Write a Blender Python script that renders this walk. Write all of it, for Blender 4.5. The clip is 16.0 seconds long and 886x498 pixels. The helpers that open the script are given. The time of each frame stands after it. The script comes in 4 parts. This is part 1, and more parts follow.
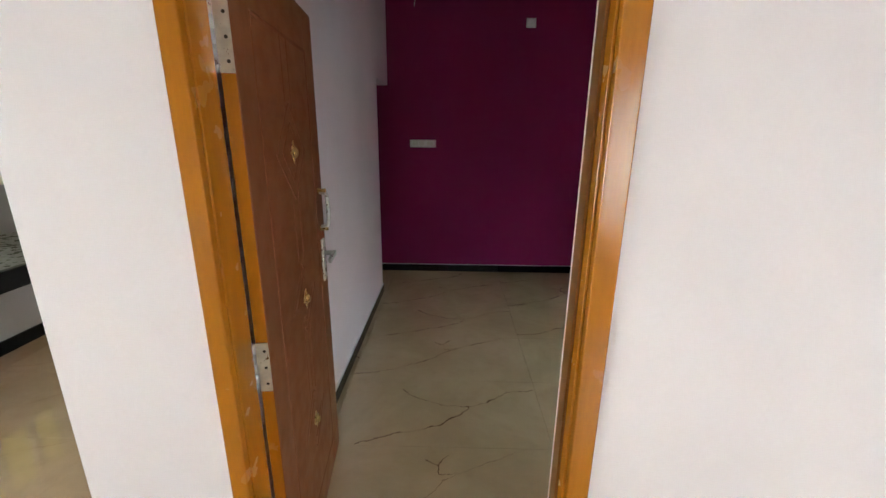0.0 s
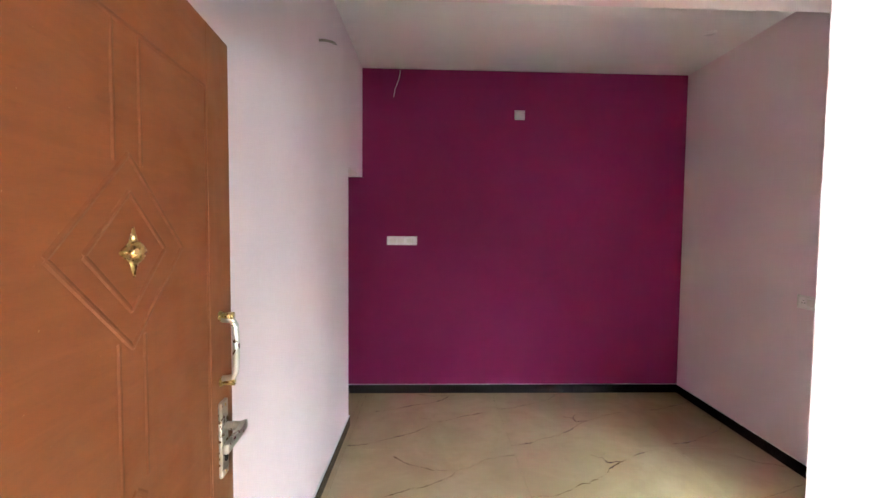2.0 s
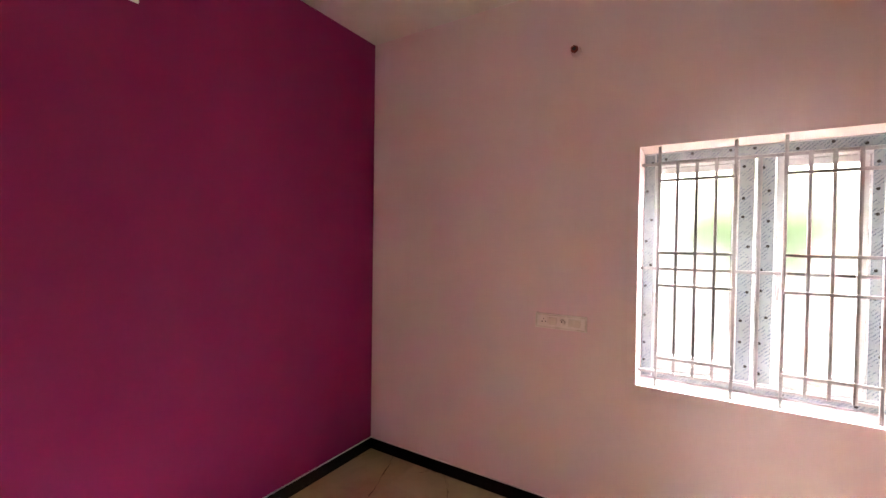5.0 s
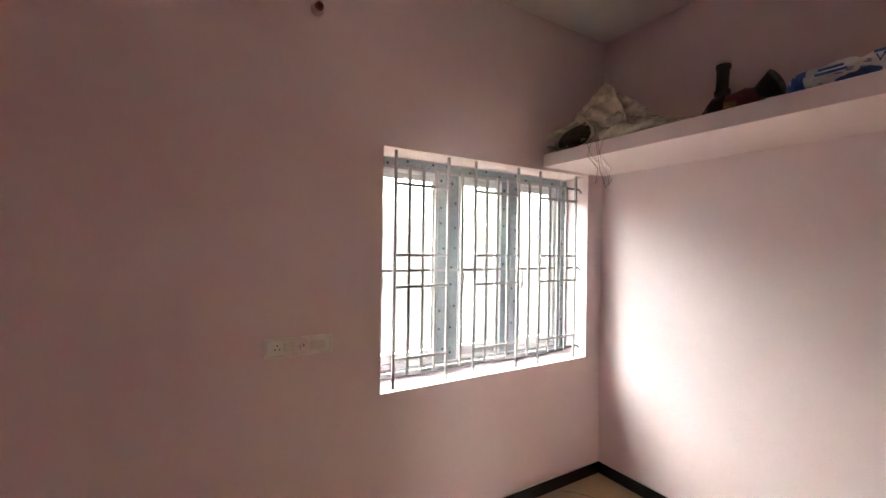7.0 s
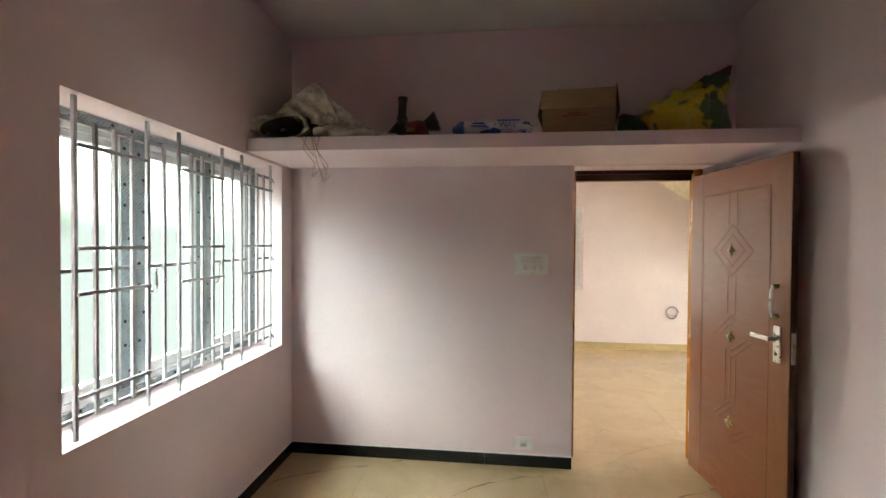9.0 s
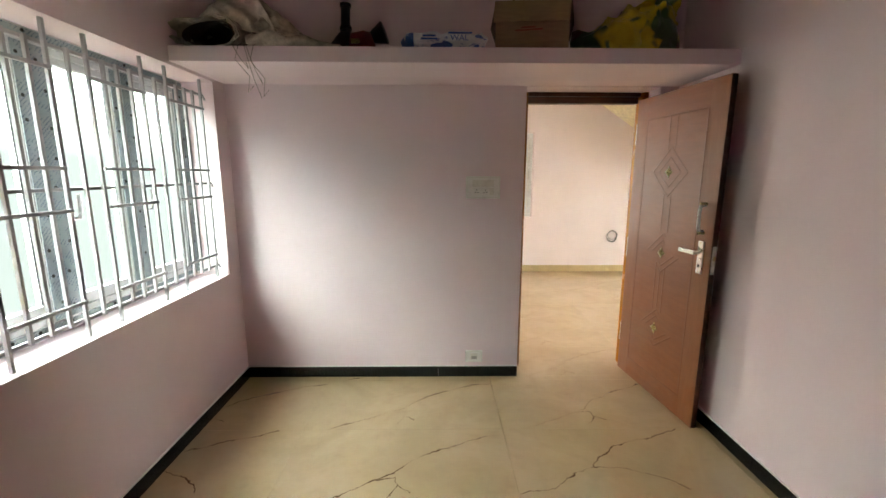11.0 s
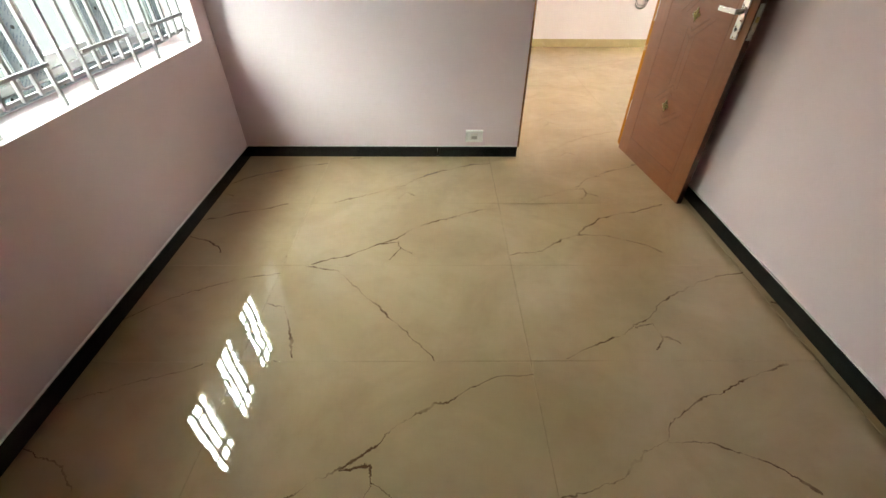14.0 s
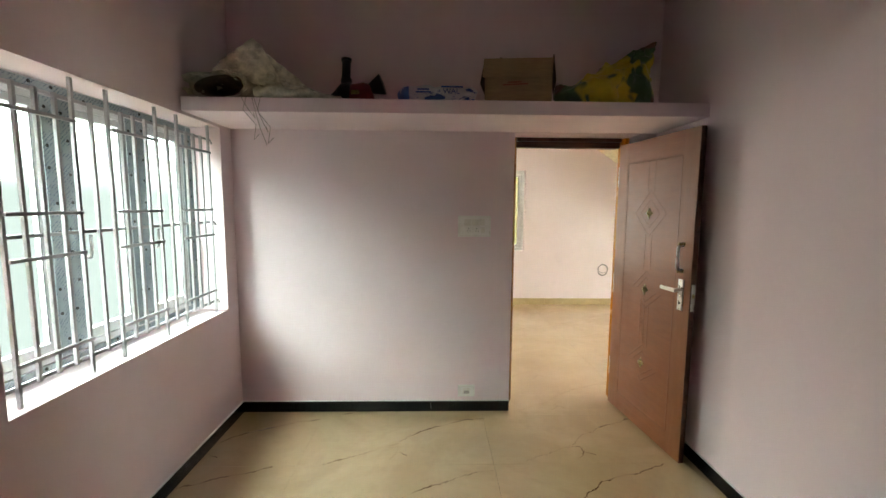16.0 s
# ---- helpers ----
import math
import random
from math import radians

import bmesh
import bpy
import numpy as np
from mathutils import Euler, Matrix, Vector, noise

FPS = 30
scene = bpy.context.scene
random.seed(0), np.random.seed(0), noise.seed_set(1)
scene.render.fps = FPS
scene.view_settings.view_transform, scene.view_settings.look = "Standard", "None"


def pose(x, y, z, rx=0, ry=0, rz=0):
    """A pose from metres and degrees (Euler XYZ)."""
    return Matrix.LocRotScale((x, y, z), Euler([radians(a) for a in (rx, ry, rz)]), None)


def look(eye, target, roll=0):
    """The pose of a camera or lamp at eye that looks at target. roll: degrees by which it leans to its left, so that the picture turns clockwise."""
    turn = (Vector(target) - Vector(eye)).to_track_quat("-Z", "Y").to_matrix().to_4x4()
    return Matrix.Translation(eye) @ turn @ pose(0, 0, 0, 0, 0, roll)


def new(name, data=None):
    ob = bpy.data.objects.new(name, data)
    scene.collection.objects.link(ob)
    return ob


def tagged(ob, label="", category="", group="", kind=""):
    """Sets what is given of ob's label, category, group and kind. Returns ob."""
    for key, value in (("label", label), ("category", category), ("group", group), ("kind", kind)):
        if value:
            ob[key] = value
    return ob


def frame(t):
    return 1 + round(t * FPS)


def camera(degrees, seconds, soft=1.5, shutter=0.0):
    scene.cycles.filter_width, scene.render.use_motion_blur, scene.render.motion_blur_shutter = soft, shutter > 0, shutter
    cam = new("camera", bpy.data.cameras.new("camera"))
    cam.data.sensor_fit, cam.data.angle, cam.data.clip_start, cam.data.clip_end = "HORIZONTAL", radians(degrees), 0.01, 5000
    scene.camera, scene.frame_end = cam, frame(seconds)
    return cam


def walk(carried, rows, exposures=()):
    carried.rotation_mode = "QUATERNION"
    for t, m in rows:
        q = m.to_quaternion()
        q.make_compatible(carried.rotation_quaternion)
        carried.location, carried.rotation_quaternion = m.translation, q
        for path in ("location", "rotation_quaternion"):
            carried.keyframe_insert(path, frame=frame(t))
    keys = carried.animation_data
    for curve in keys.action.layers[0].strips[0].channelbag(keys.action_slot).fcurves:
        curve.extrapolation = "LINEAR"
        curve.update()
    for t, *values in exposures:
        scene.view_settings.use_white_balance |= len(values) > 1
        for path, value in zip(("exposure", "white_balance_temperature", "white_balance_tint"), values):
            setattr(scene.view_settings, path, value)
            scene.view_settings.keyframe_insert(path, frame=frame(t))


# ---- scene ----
cam = camera(93.6, 16.0)
PATH = [
    (0, (0.686, -1.148, 1.612), (0.652, 0.774, 1.059), 0.6),
    (0.5, (0.676, -1.118, 1.616), (0.649, 0.861, 1.326), 0.4),
    (1, (0.668, -1.003, 1.588), (0.645, 0.992, 1.443), 0.4),
    (1.5, (0.618, -0.748, 1.594), (0.627, 1.25, 1.492), 0.7),
    (2, (0.633, -0.417, 1.575), (0.698, 1.58, 1.479), 0.6),
    (2.5, (0.686, -0.124, 1.553), (0.849, 1.868, 1.464), 0.6),
    (3, (0.637, 0.193, 1.541), (1.006, 2.157, 1.458), 0.6),
    (5.5, (0.708, 1.745, 1.581), (2.623, 2.324, 1.567), 0.8),
    (6, (0.787, 2.112, 1.578), (2.787, 2.139, 1.577), 0.7),
    (6.5, (0.94, 2.329, 1.572), (2.869, 1.8, 1.564), 0.7),
    (7, (1.125, 2.511, 1.579), (2.832, 1.468, 1.574), 0.9),
    (7.5, (1.275, 2.703, 1.593), (2.627, 1.23, 1.573), 1.0),
    (8, (1.469, 2.734, 1.563), (2.393, 0.96, 1.548), 0.7),
    (8.5, (1.59, 2.801, 1.56), (2.103, 0.868, 1.54), 0.5),
    (9, (1.639, 2.947, 1.568), (1.843, 0.957, 1.537), 0.4),
    (11.5, (1.639, 2.953, 1.479), (1.611, 1.046, 0.878), 0.2),
    (12, (1.628, 2.897, 1.397), (1.609, 1.114, 0.493), 0.2),
    (12.5, (1.626, 2.872, 1.355), (1.607, 1.236, 0.204), 0.2),
    (13, (1.626, 2.887, 1.367), (1.605, 1.359, 0.076), 0.4),
    (13.5, (1.629, 2.894, 1.374), (1.607, 1.39, 0.055), 0.5),
    (14, (1.625, 2.936, 1.437), (1.606, 1.374, 0.187), 0.4),
    (14.5, (1.615, 3.012, 1.53), (1.597, 1.286, 0.52), 0.2),
    (15, (1.622, 3.055, 1.575), (1.591, 1.184, 0.869), 0.3),
    (15.5, (1.612, 3.062, 1.58), (1.574, 1.108, 1.158), 0.4),
    (16, (1.624, 3.062, 1.582), (1.576, 1.074, 1.37), 0.4),
]
EXPOSURES = [(0.0, 0.2, 6000, 5), (1.0, 0.45, 6000, 5), (1.5, 1.0, 6100, 7), (2.0, 2.0, 6100, 9), (2.5, 2.35, 6100, 8), (3.0, 2.2, 6100, 7),
             (5.5, 1.75, 8000, 32), (6.5, 1.35, 7800, 28), (7.5, 1.0, 7400, 13), (9.0, 0.75, 7200, 8), (11.5, 0.8, 7200, 9), (13.0, 0.9, 7300, 9), (14.5, 0.85, 7200, 6), (16.0, 0.7, 7100, 5)]
walk(cam, [(t, look(eye, target, roll)) for t, eye, target, roll in PATH], EXPOSURES)

# ---- world and light ----
world = bpy.data.worlds.new("world")
scene.world = world
world.use_nodes = True
wn = world.node_tree
sky = wn.nodes.new("ShaderNodeTexSky")
sky.sky_type, sky.sun_disc = "NISHITA", False
sky.sun_elevation, sky.sun_rotation = radians(50), radians(100)
wn.links.new(sky.outputs[0], wn.nodes["Background"].inputs[0])
wn.nodes["Background"].inputs[1].default_value = 0.1
sun = new("sun", bpy.data.lights.new("sun", "SUN"))
sun.data.energy, sun.data.angle, sun.data.color = 0.8, radians(20), (1, 0.97, 0.92)
sun.matrix_world = look((20, -3.5, 24), (0, 0, 0))
GLOW_ROOM, GLOW_HALL, GLOW_SIDE = 48.0, 20.0, 27.0

# ---- plan ----
W, L, H = 3.066, 3.517, 3.05          # room: x from 0, y from 0
HALL_Y0, HALL_Y1 = -3.45, -0.26       # hall beyond the door wall
HALL_X0, HALL_X1 = -3.6, W
DOOR_X0, DOOR_X1, DOOR_Z = 0.125, 1.035, 2.099
WIN_Y0, WIN_Y1, WIN_Z0, WIN_Z1 = 0.152, 1.682, 0.837, 2.088
LOFT_Y, LOFT_Z0, LOFT_Z1 = 0.583, 2.105, 2.185
NOOK_Y, NOOK_Z = 2.85, 2.05


# ---- materials ----
class Nodes:
    """Short hand for building one node material."""

    def __init__(self, name):
        self.mat = bpy.data.materials.new(name)
        self.mat.use_nodes = True
        self.t = self.mat.node_tree
        self.bsdf = self.t.nodes["Principled BSDF"]
        self.pos = self.t.nodes.new("ShaderNodeTexCoord").outputs["Object"]

    def put(self, socket, value):
        if hasattr(value, "is_linked"):
            self.t.links.new(value, socket)
        elif isinstance(value, tuple) and len(value) == 3 and socket.type == "RGBA":
            socket.default_value = (*value, 1)
        else:
            socket.default_value = value

    def set(self, **kw):
        for k, v in kw.items():
            self.put(self.bsdf.inputs[k.replace("_", " ")], v)
        return self

    def math(self, op, a, b=0.0, c=0.0, clamp=False):
        n = self.t.nodes.new("ShaderNodeMath")
        n.operation, n.use_clamp = op, clamp
        for s, v in zip(n.inputs, (a, b, c)):
            self.put(s, v)
        return n.outputs[0]

    def vec(self, op, a, b=(0, 0, 0), scale=None):
        n = self.t.nodes.new("ShaderNodeVectorMath")
        n.operation = op
        self.put(n.inputs[0], a)
        self.put(n.inputs[1], b)
        if scale is not None:
            self.put(n.inputs["Scale"], scale)
        return n.outputs["Value"] if op in ("LENGTH", "DOT_PRODUCT", "DISTANCE") else n.outputs[0]

    def noise(self, scale, detail=3.0, rough=0.5, stretch=None, at=None, color=False, distort=0.0):
        n = self.t.nodes.new("ShaderNodeTexNoise")
        p = at or self.pos
        if stretch:
            p = self.vec("MULTIPLY", p, stretch)
        self.put(n.inputs["Vector"], p)
        n.inputs["Scale"].default_value, n.inputs["Detail"].default_value = scale, detail
        n.inputs["Roughness"].default_value, n.inputs["Distortion"].default_value = rough, distort
        return n.outputs["Color" if color else "Fac"]

    def ramp(self, fac, a, b, lo=0.0, hi=1.0):
        n = self.t.nodes.new("ShaderNodeMapRange")
        n.interpolation_type = "SMOOTHSTEP"
        for s, v in zip(n.inputs, (fac, a, b, lo, hi)):
            self.put(s, v)
        return n.outputs[0]

    def mix(self, fac, a, b):
        n = self.t.nodes.new("ShaderNodeMix")
        n.data_type = "RGBA"
        self.put(n.inputs["Factor"], fac)
        self.put(n.inputs[6], a)
        self.put(n.inputs[7], b)
        return n.outputs[2]

    def bump(self, height, strength, distance):
        n = self.t.nodes.new("ShaderNodeBump")
        n.inputs["Strength"].default_value, n.inputs["Distance"].default_value = strength, distance
        self.put(n.inputs["Height"], height)
        self.put(self.bsdf.inputs["Normal"], n.outputs[0])
        return self

    def random(self):
        return self.t.nodes.new("ShaderNodeObjectInfo").outputs["Random"]

    def position(self):
        return self.t.nodes.new("ShaderNodeNewGeometry").outputs["Position"]


def wall_paint(name, color, rough=0.55, relief=1.0, dirt=(0.9, 0.88, 0.86)):
    m = Nodes(name)
    tone = m.ramp(m.noise(0.9, 4), 0.3, 0.75)
    pale = tuple(min(1, c * 1.05) for c in color)
    dark = tuple(c * 0.95 for c in color)
    col = m.mix(tone, dark, pale)
    spots = m.ramp(m.noise(34, 2), 0.72, 0.8, 0, 0.35)
    col = m.mix(spots, col, tuple(c * d for c, d in zip(color, dirt)))
    m.set(Base_Color=col, Roughness=m.ramp(m.noise(5), 0.3, 0.8, rough - 0.06, rough + 0.08), Specular_IOR_Level=0.3)
    h = m.math("ADD", m.math("MULTIPLY", m.noise(140, 3), 0.35), m.math("MULTIPLY", m.noise(9, 3), 1.0))
    m.bump(h, 0.35 * relief, 0.004)
    return m.mat


def varnished_wood(name, light, dark, rough=0.22, grain=(7, 7, 0.5), coat=0.4, wear=0.3):
    m = Nodes(name)
    g = m.noise(6, 6, 0.62, grain, distort=0.8)
    fine = m.noise(40, 3, 0.6, grain)
    col = m.mix(m.ramp(g, 0.32, 0.7), dark, light)
    col = m.mix(m.ramp(fine, 0.55, 0.75, 0, 0.22), col, tuple(c * 0.6 for c in dark))
    chips = m.ramp(m.noise(130, 2), 0.74, 0.77, 0, wear)
    col = m.mix(chips, col, (0.62, 0.42, 0.26))
    m.set(Base_Color=col, Roughness=m.ramp(m.noise(12), 0.3, 0.8, rough, rough + 0.15), Coat_Weight=coat, Coat_Roughness=0.12, Specular_IOR_Level=0.28)
    m.bump(m.math("ADD", m.math("MULTIPLY", fine, 0.3), m.noise(4, 3)), 0.10, 0.003)
    return m.mat


def plain(name, color, rough=0.4, metal=0.0, vary=0.12, scale=20.0, bump=0.15, stretch=None):
    m = Nodes(name)
    f = m.ramp(m.noise(scale, 4, 0.55, stretch), 0.3, 0.75)
    m.set(Base_Color=m.mix(f, tuple(c * (1 - vary) for c in color), tuple(min(1, c * (1 + vary)) for c in color)),
          Roughness=m.ramp(m.noise(scale * 2.3), 0.3, 0.8, max(0.03, rough - 0.07), rough + 0.1), Metallic=metal)
    m.bump(m.noise(scale * 4, 3), bump, 0.001)
    return m.mat


def granite():
    m = Nodes("black_granite")
    speck = m.ramp(m.noise(260, 2), 0.62, 0.75)
    col = m.mix(speck, (0.008, 0.009, 0.009), (0.05, 0.052, 0.05))
    col = m.mix(m.math("MULTIPLY", m.random(), 0.15), col, (0.015, 0.016, 0.016))
    m.set(Base_Color=col, Roughness=m.ramp(m.noise(8), 0.3, 0.8, 0.2, 0.26), IOR=1.4)
    return m.mat


# brown veins of the three tile prints: runs of points inside one tile, in metres
PRINTS = {
    "a": (((1.05, 0.59), (0.87, 0.52), (0.73, 0.44), (0.62, 0.375), (0.53, 0.28), (0.39, 0.195), (0.14, 0.08), (0.0, 0.055)),
          ((0.70, 0.43), (0.61, 0.41), (0.60, 0.48), (0.65, 0.55)), ((0.60, 0.47), (0.53, 0.51))),
    "b": (((1.20, 0.52), (1.0, 0.475), (0.88, 0.38), (0.775, 0.34), (0.735, 0.275), (0.60, 0.185), (0.42, 0.115), (0.145, 0.015)),
          ((0.775, 0.345), (0.63, 0.345), (0.44, 0.42), (0.355, 0.50))),
    "c": (((1.065, 0.0), (0.905, 0.04), (0.745, 0.22), (0.595, 0.37), (0.395, 0.60)),
          ((1.19, 0.27), (1.10, 0.29), (1.05, 0.41), (0.995, 0.59))),
}
TILE_X, TILE_Y, TILE_X0, TILE_Y0 = 1.2, 0.605, 0.045, 0.068


def marble_tile(key, depth=0.92, sort=""):
    m = Nodes("cream_marble_tile_" + key + sort)
    p = m.position()
    cloud = m.noise(1.7, 5, 0.6, at=p, distort=0.6)
    col = m.mix(m.ramp(cloud, 0.3, 0.72), (0.375, 0.267, 0.148), (0.46, 0.336, 0.200))
    col = m.mix(m.ramp(m.noise(9, 4, at=p), 0.45, 0.8, 0, 0.3), col, (0.31, 0.215, 0.12))
    col = m.mix(m.math("MULTIPLY", m.random(), 0.12), col, (0.50, 0.39, 0.25))
    wob = m.vec("SUBTRACT", m.noise(4.5, 2, 0.5, at=p, color=True), (0.5, 0.5, 0.5))
    jag = m.vec("SUBTRACT", m.noise(21, 4, 0.65, at=p, color=True), (0.5, 0.5, 0.5))
    q = m.vec("ADD", m.vec("ADD", p, m.vec("SCALE", wob, scale=0.05)), m.vec("SCALE", jag, scale=0.042))
    wrap = m.t.nodes.new("ShaderNodeVectorMath")
    wrap.operation = "WRAP"
    m.put(wrap.inputs[0], m.vec("SUBTRACT", q, (TILE_X0, TILE_Y0, 0)))
    wrap.inputs[1].default_value, wrap.inputs[2].default_value = (TILE_X, TILE_Y, 1), (0, 0, 0)
    q = m.vec("MULTIPLY", wrap.outputs[0], (1, 1, 0))
    near = None
    for (x0, y0), (x1, y1) in [ends for run in PRINTS[key] for ends in zip(run, run[1:])]:
        b = Vector((x1 - x0, y1 - y0, 0))
        rel = m.vec("SUBTRACT", q, (x0, y0, 0))
        along = m.math("DIVIDE", m.vec("DOT_PRODUCT", rel, tuple(b)), b.length_squared, clamp=True)
        d = m.vec("LENGTH", m.vec("SUBTRACT", rel, m.vec("SCALE", tuple(b), scale=along)))
        near = d if near is None else m.math("MINIMUM", near, d)
    width = m.ramp(m.noise(6, 2, at=p), 0.4, 0.75, 0.0012, 0.0075)
    core = m.ramp(m.math("DIVIDE", near, width), 0.45, 1.0, 1.0, 0.0)
    core = m.math("MULTIPLY", core, m.ramp(m.noise(5, 3, at=p), 0.36, 0.56, 0.1 * depth, depth))
    halo = m.ramp(near, 0.0, 0.04, 0.10, 0.0)
    col = m.mix(halo, col, (0.33, 0.205, 0.10))
    col = m.mix(core, col, (0.085, 0.034, 0.011))
    m.set(Base_Color=col, Roughness=m.ramp(m.noise(3, 3, at=p), 0.3, 0.8, 0.01, 0.025), IOR=1.92)
    m.bump(m.noise(11, 1.2, 0.4, at=p), 0.085, 0.005)
    return m.mat


def pane_glass(name, tint=(1, 1, 1), gloss=0.01):
    m = Nodes(name)
    t = m.t
    clear = t.nodes.new("ShaderNodeBsdfTransparent")
    m.put(clear.inputs[0], m.mix(m.ramp(m.noise(1.2), 0.3, 0.8, 0, 0.3), tint, tuple(c * 0.93 for c in tint)))
    shine = t.nodes.new("ShaderNodeBsdfGlossy")
    shine.inputs["Roughness"].default_value = 0.05
    rim = t.nodes.new("ShaderNodeLayerWeight")
    rim.inputs[0].default_value = 0.5
    fac = m.math("MULTIPLY_ADD", m.math("POWER", rim.outputs["Facing"], 5.0), 0.12, gloss)
    mixer = t.nodes.new("ShaderNodeMixShader")
    t.links.new(fac, mixer.inputs[0])
    t.links.new(clear.outputs[0], mixer.inputs[1])
    t.links.new(shine.outputs[0], mixer.inputs[2])
    t.links.new(mixer.outputs[0], t.nodes["Material Output"].inputs[0])
    return m.mat


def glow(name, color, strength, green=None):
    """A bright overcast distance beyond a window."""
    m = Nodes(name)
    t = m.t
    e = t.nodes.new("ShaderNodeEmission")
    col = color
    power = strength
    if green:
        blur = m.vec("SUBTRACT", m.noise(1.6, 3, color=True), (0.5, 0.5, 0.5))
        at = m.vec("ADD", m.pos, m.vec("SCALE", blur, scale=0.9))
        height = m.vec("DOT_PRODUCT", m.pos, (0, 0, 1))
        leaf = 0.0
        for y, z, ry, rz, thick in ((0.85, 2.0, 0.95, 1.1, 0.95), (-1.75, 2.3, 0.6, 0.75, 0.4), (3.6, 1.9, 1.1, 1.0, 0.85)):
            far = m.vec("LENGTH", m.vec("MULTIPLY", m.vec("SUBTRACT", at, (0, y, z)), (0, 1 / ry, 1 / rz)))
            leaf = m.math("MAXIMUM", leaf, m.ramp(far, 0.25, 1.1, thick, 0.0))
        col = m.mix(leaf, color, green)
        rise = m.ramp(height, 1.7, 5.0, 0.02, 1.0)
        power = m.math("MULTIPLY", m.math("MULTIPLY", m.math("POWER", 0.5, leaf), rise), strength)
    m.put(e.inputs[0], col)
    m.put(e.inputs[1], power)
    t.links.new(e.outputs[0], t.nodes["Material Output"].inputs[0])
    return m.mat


PINK = wall_paint("pink_wall_paint", (0.86, 0.722, 0.75), 0.7)
WHITE = wall_paint("white_ceiling_paint", (0.85, 0.82, 0.80), 0.75)
PURPLE = wall_paint("purple_wall_paint", (0.25, 0.0085, 0.09), 0.74, 0.8, (1.25, 1.6, 1.3))
HALLPAINT = wall_paint("pale_hall_paint", (0.82, 0.735, 0.75), 0.7)
# Grey kept dark: the dimness of the side room is put into its paint.
KITCHEN = wall_paint("side_room_dimmed_paint", (0.42, 0.40, 0.36))
TILES = {key: marble_tile(key) for key in PRINTS}
TILES["faint"] = marble_tile("a", 0.22, "_faint")
GROUT = plain("grout", (0.42, 0.32, 0.2), 0.8)
GRANITE = granite()
CREAMTILE = plain("cream_skirting_tile", (0.58, 0.46, 0.25), 0.2, vary=0.08, scale=5)
AMBER = varnished_wood("amber_varnished_wood", (0.42, 0.15, 0.008), (0.36, 0.125, 0.007), 0.15, (3, 3, 0.4), 0.08, 0.05)
LEAFWOOD = varnished_wood("red_brown_door_wood", (0.228, 0.077, 0.027), (0.203, 0.067, 0.023), 0.40, (0.8, 5, 6), 0.0, 0.25)
STILEWOOD = varnished_wood("brown_door_stile_wood", (0.235, 0.086, 0.032), (0.21, 0.075, 0.027), 0.42, (5, 5, 0.5), 0.0, 0.2)
# Leaf wood a tone darker: the shading of the low mouldings, put into colour.
LEAFLINE = varnished_wood("shaded_moulding_wood", (0.205, 0.073, 0.028), (0.185, 0.064, 0.024), 0.5, (1.2, 8, 9), 0.1, 0.1)
# Browner copy of the amber: the jamb's shaded inner side, put into the colour.
SHADEDSTOP = varnished_wood("shaded_stop_wood", (0.21, 0.077, 0.012), (0.16, 0.055, 0.010), 0.4, (3, 3, 0.4), 0.0, 0.05)
DARKWOOD = varnished_wood("dark_varnished_wood", (0.10, 0.032, 0.014), (0.05, 0.016, 0.008), 0.3, (0.5, 9, 9), 0.2, 0.1)
STEEL = plain("brushed_steel", (0.58, 0.55, 0.50), 0.33, 1.0, 0.05, 30, 0.02, (1, 1, 8))
GALV = plain("galvanised_hinge_steel", (0.66, 0.66, 0.61), 0.34, 0.9, 0.14, 30)
BRASS = plain("aged_brass", (0.50, 0.38, 0.16), 0.3, 1.0, 0.3, 60)
PLASTIC = plain("white_switch_plastic", (0.88, 0.87, 0.84), 0.28, 0, 0.03, 8, 0.03)
PLASTIC2 = plain("cream_switch_plastic", (0.80, 0.78, 0.72), 0.3, 0, 0.03, 8, 0.03)
DARK = plain("dark_slot", (0.02, 0.02, 0.02), 0.6)
UPVC = plain("white_window_plastic", (0.80, 0.82, 0.84), 0.25, 0, 0.03, 6, 0.03)
GRILLEPAINT = plain("pale_grey_grille_paint", (0.44, 0.425, 0.44), 0.4, 0, 0.1, 30, 0.2)
RUSTRED = plain("rust_red_pipe", (0.22, 0.03, 0.015), 0.4)
CARD = plain("brown_cardboard", (0.37, 0.25, 0.13), 0.75, 0, 0.1, 12, 0.2, (1, 1, 6))
# Cardboard darkened to carry the shade on the side flaps; also colours the tape.
CARDSHADE = plain("shade_dark_cardboard", (0.13, 0.075, 0.04), 0.85)
INK = plain("orange_ink", (0.30, 0.07, 0.02), 0.7)
BLUEINK = plain("blue_ink", (0.03, 0.12, 0.42), 0.5)
SACKCLOTH = plain("grey_woven_sack", (0.56, 0.51, 0.41), 0.3, 0, 0.28, 16, 0.6)
# Sack cloth darkened: shade inside the open mouth is put into the lining's colour.
SACKIN = plain("shaded_sack_inside", (0.17, 0.13, 0.085), 0.8, 0, 0.3, 14, 0.4)
BLACKPLASTIC = plain("black_tool_plastic", (0.016, 0.014, 0.014), 0.4)
REDPLASTIC = plain("dull_red_tool_plastic", (0.22, 0.018, 0.012), 0.4, 0, 0.3)
WIRE = plain("thin_grey_wire", (0.30, 0.24, 0.20), 0.6)
CABLE = plain("dark_grey_cable", (0.16, 0.15, 0.15), 0.5)
STEPSTONE = plain("cream_stair_paint", (0.78, 0.72, 0.52), 0.6)
GREYTOP = plain("grey_stone_top", (0.20, 0.20, 0.16), 0.3, 0, 0.15, 6)
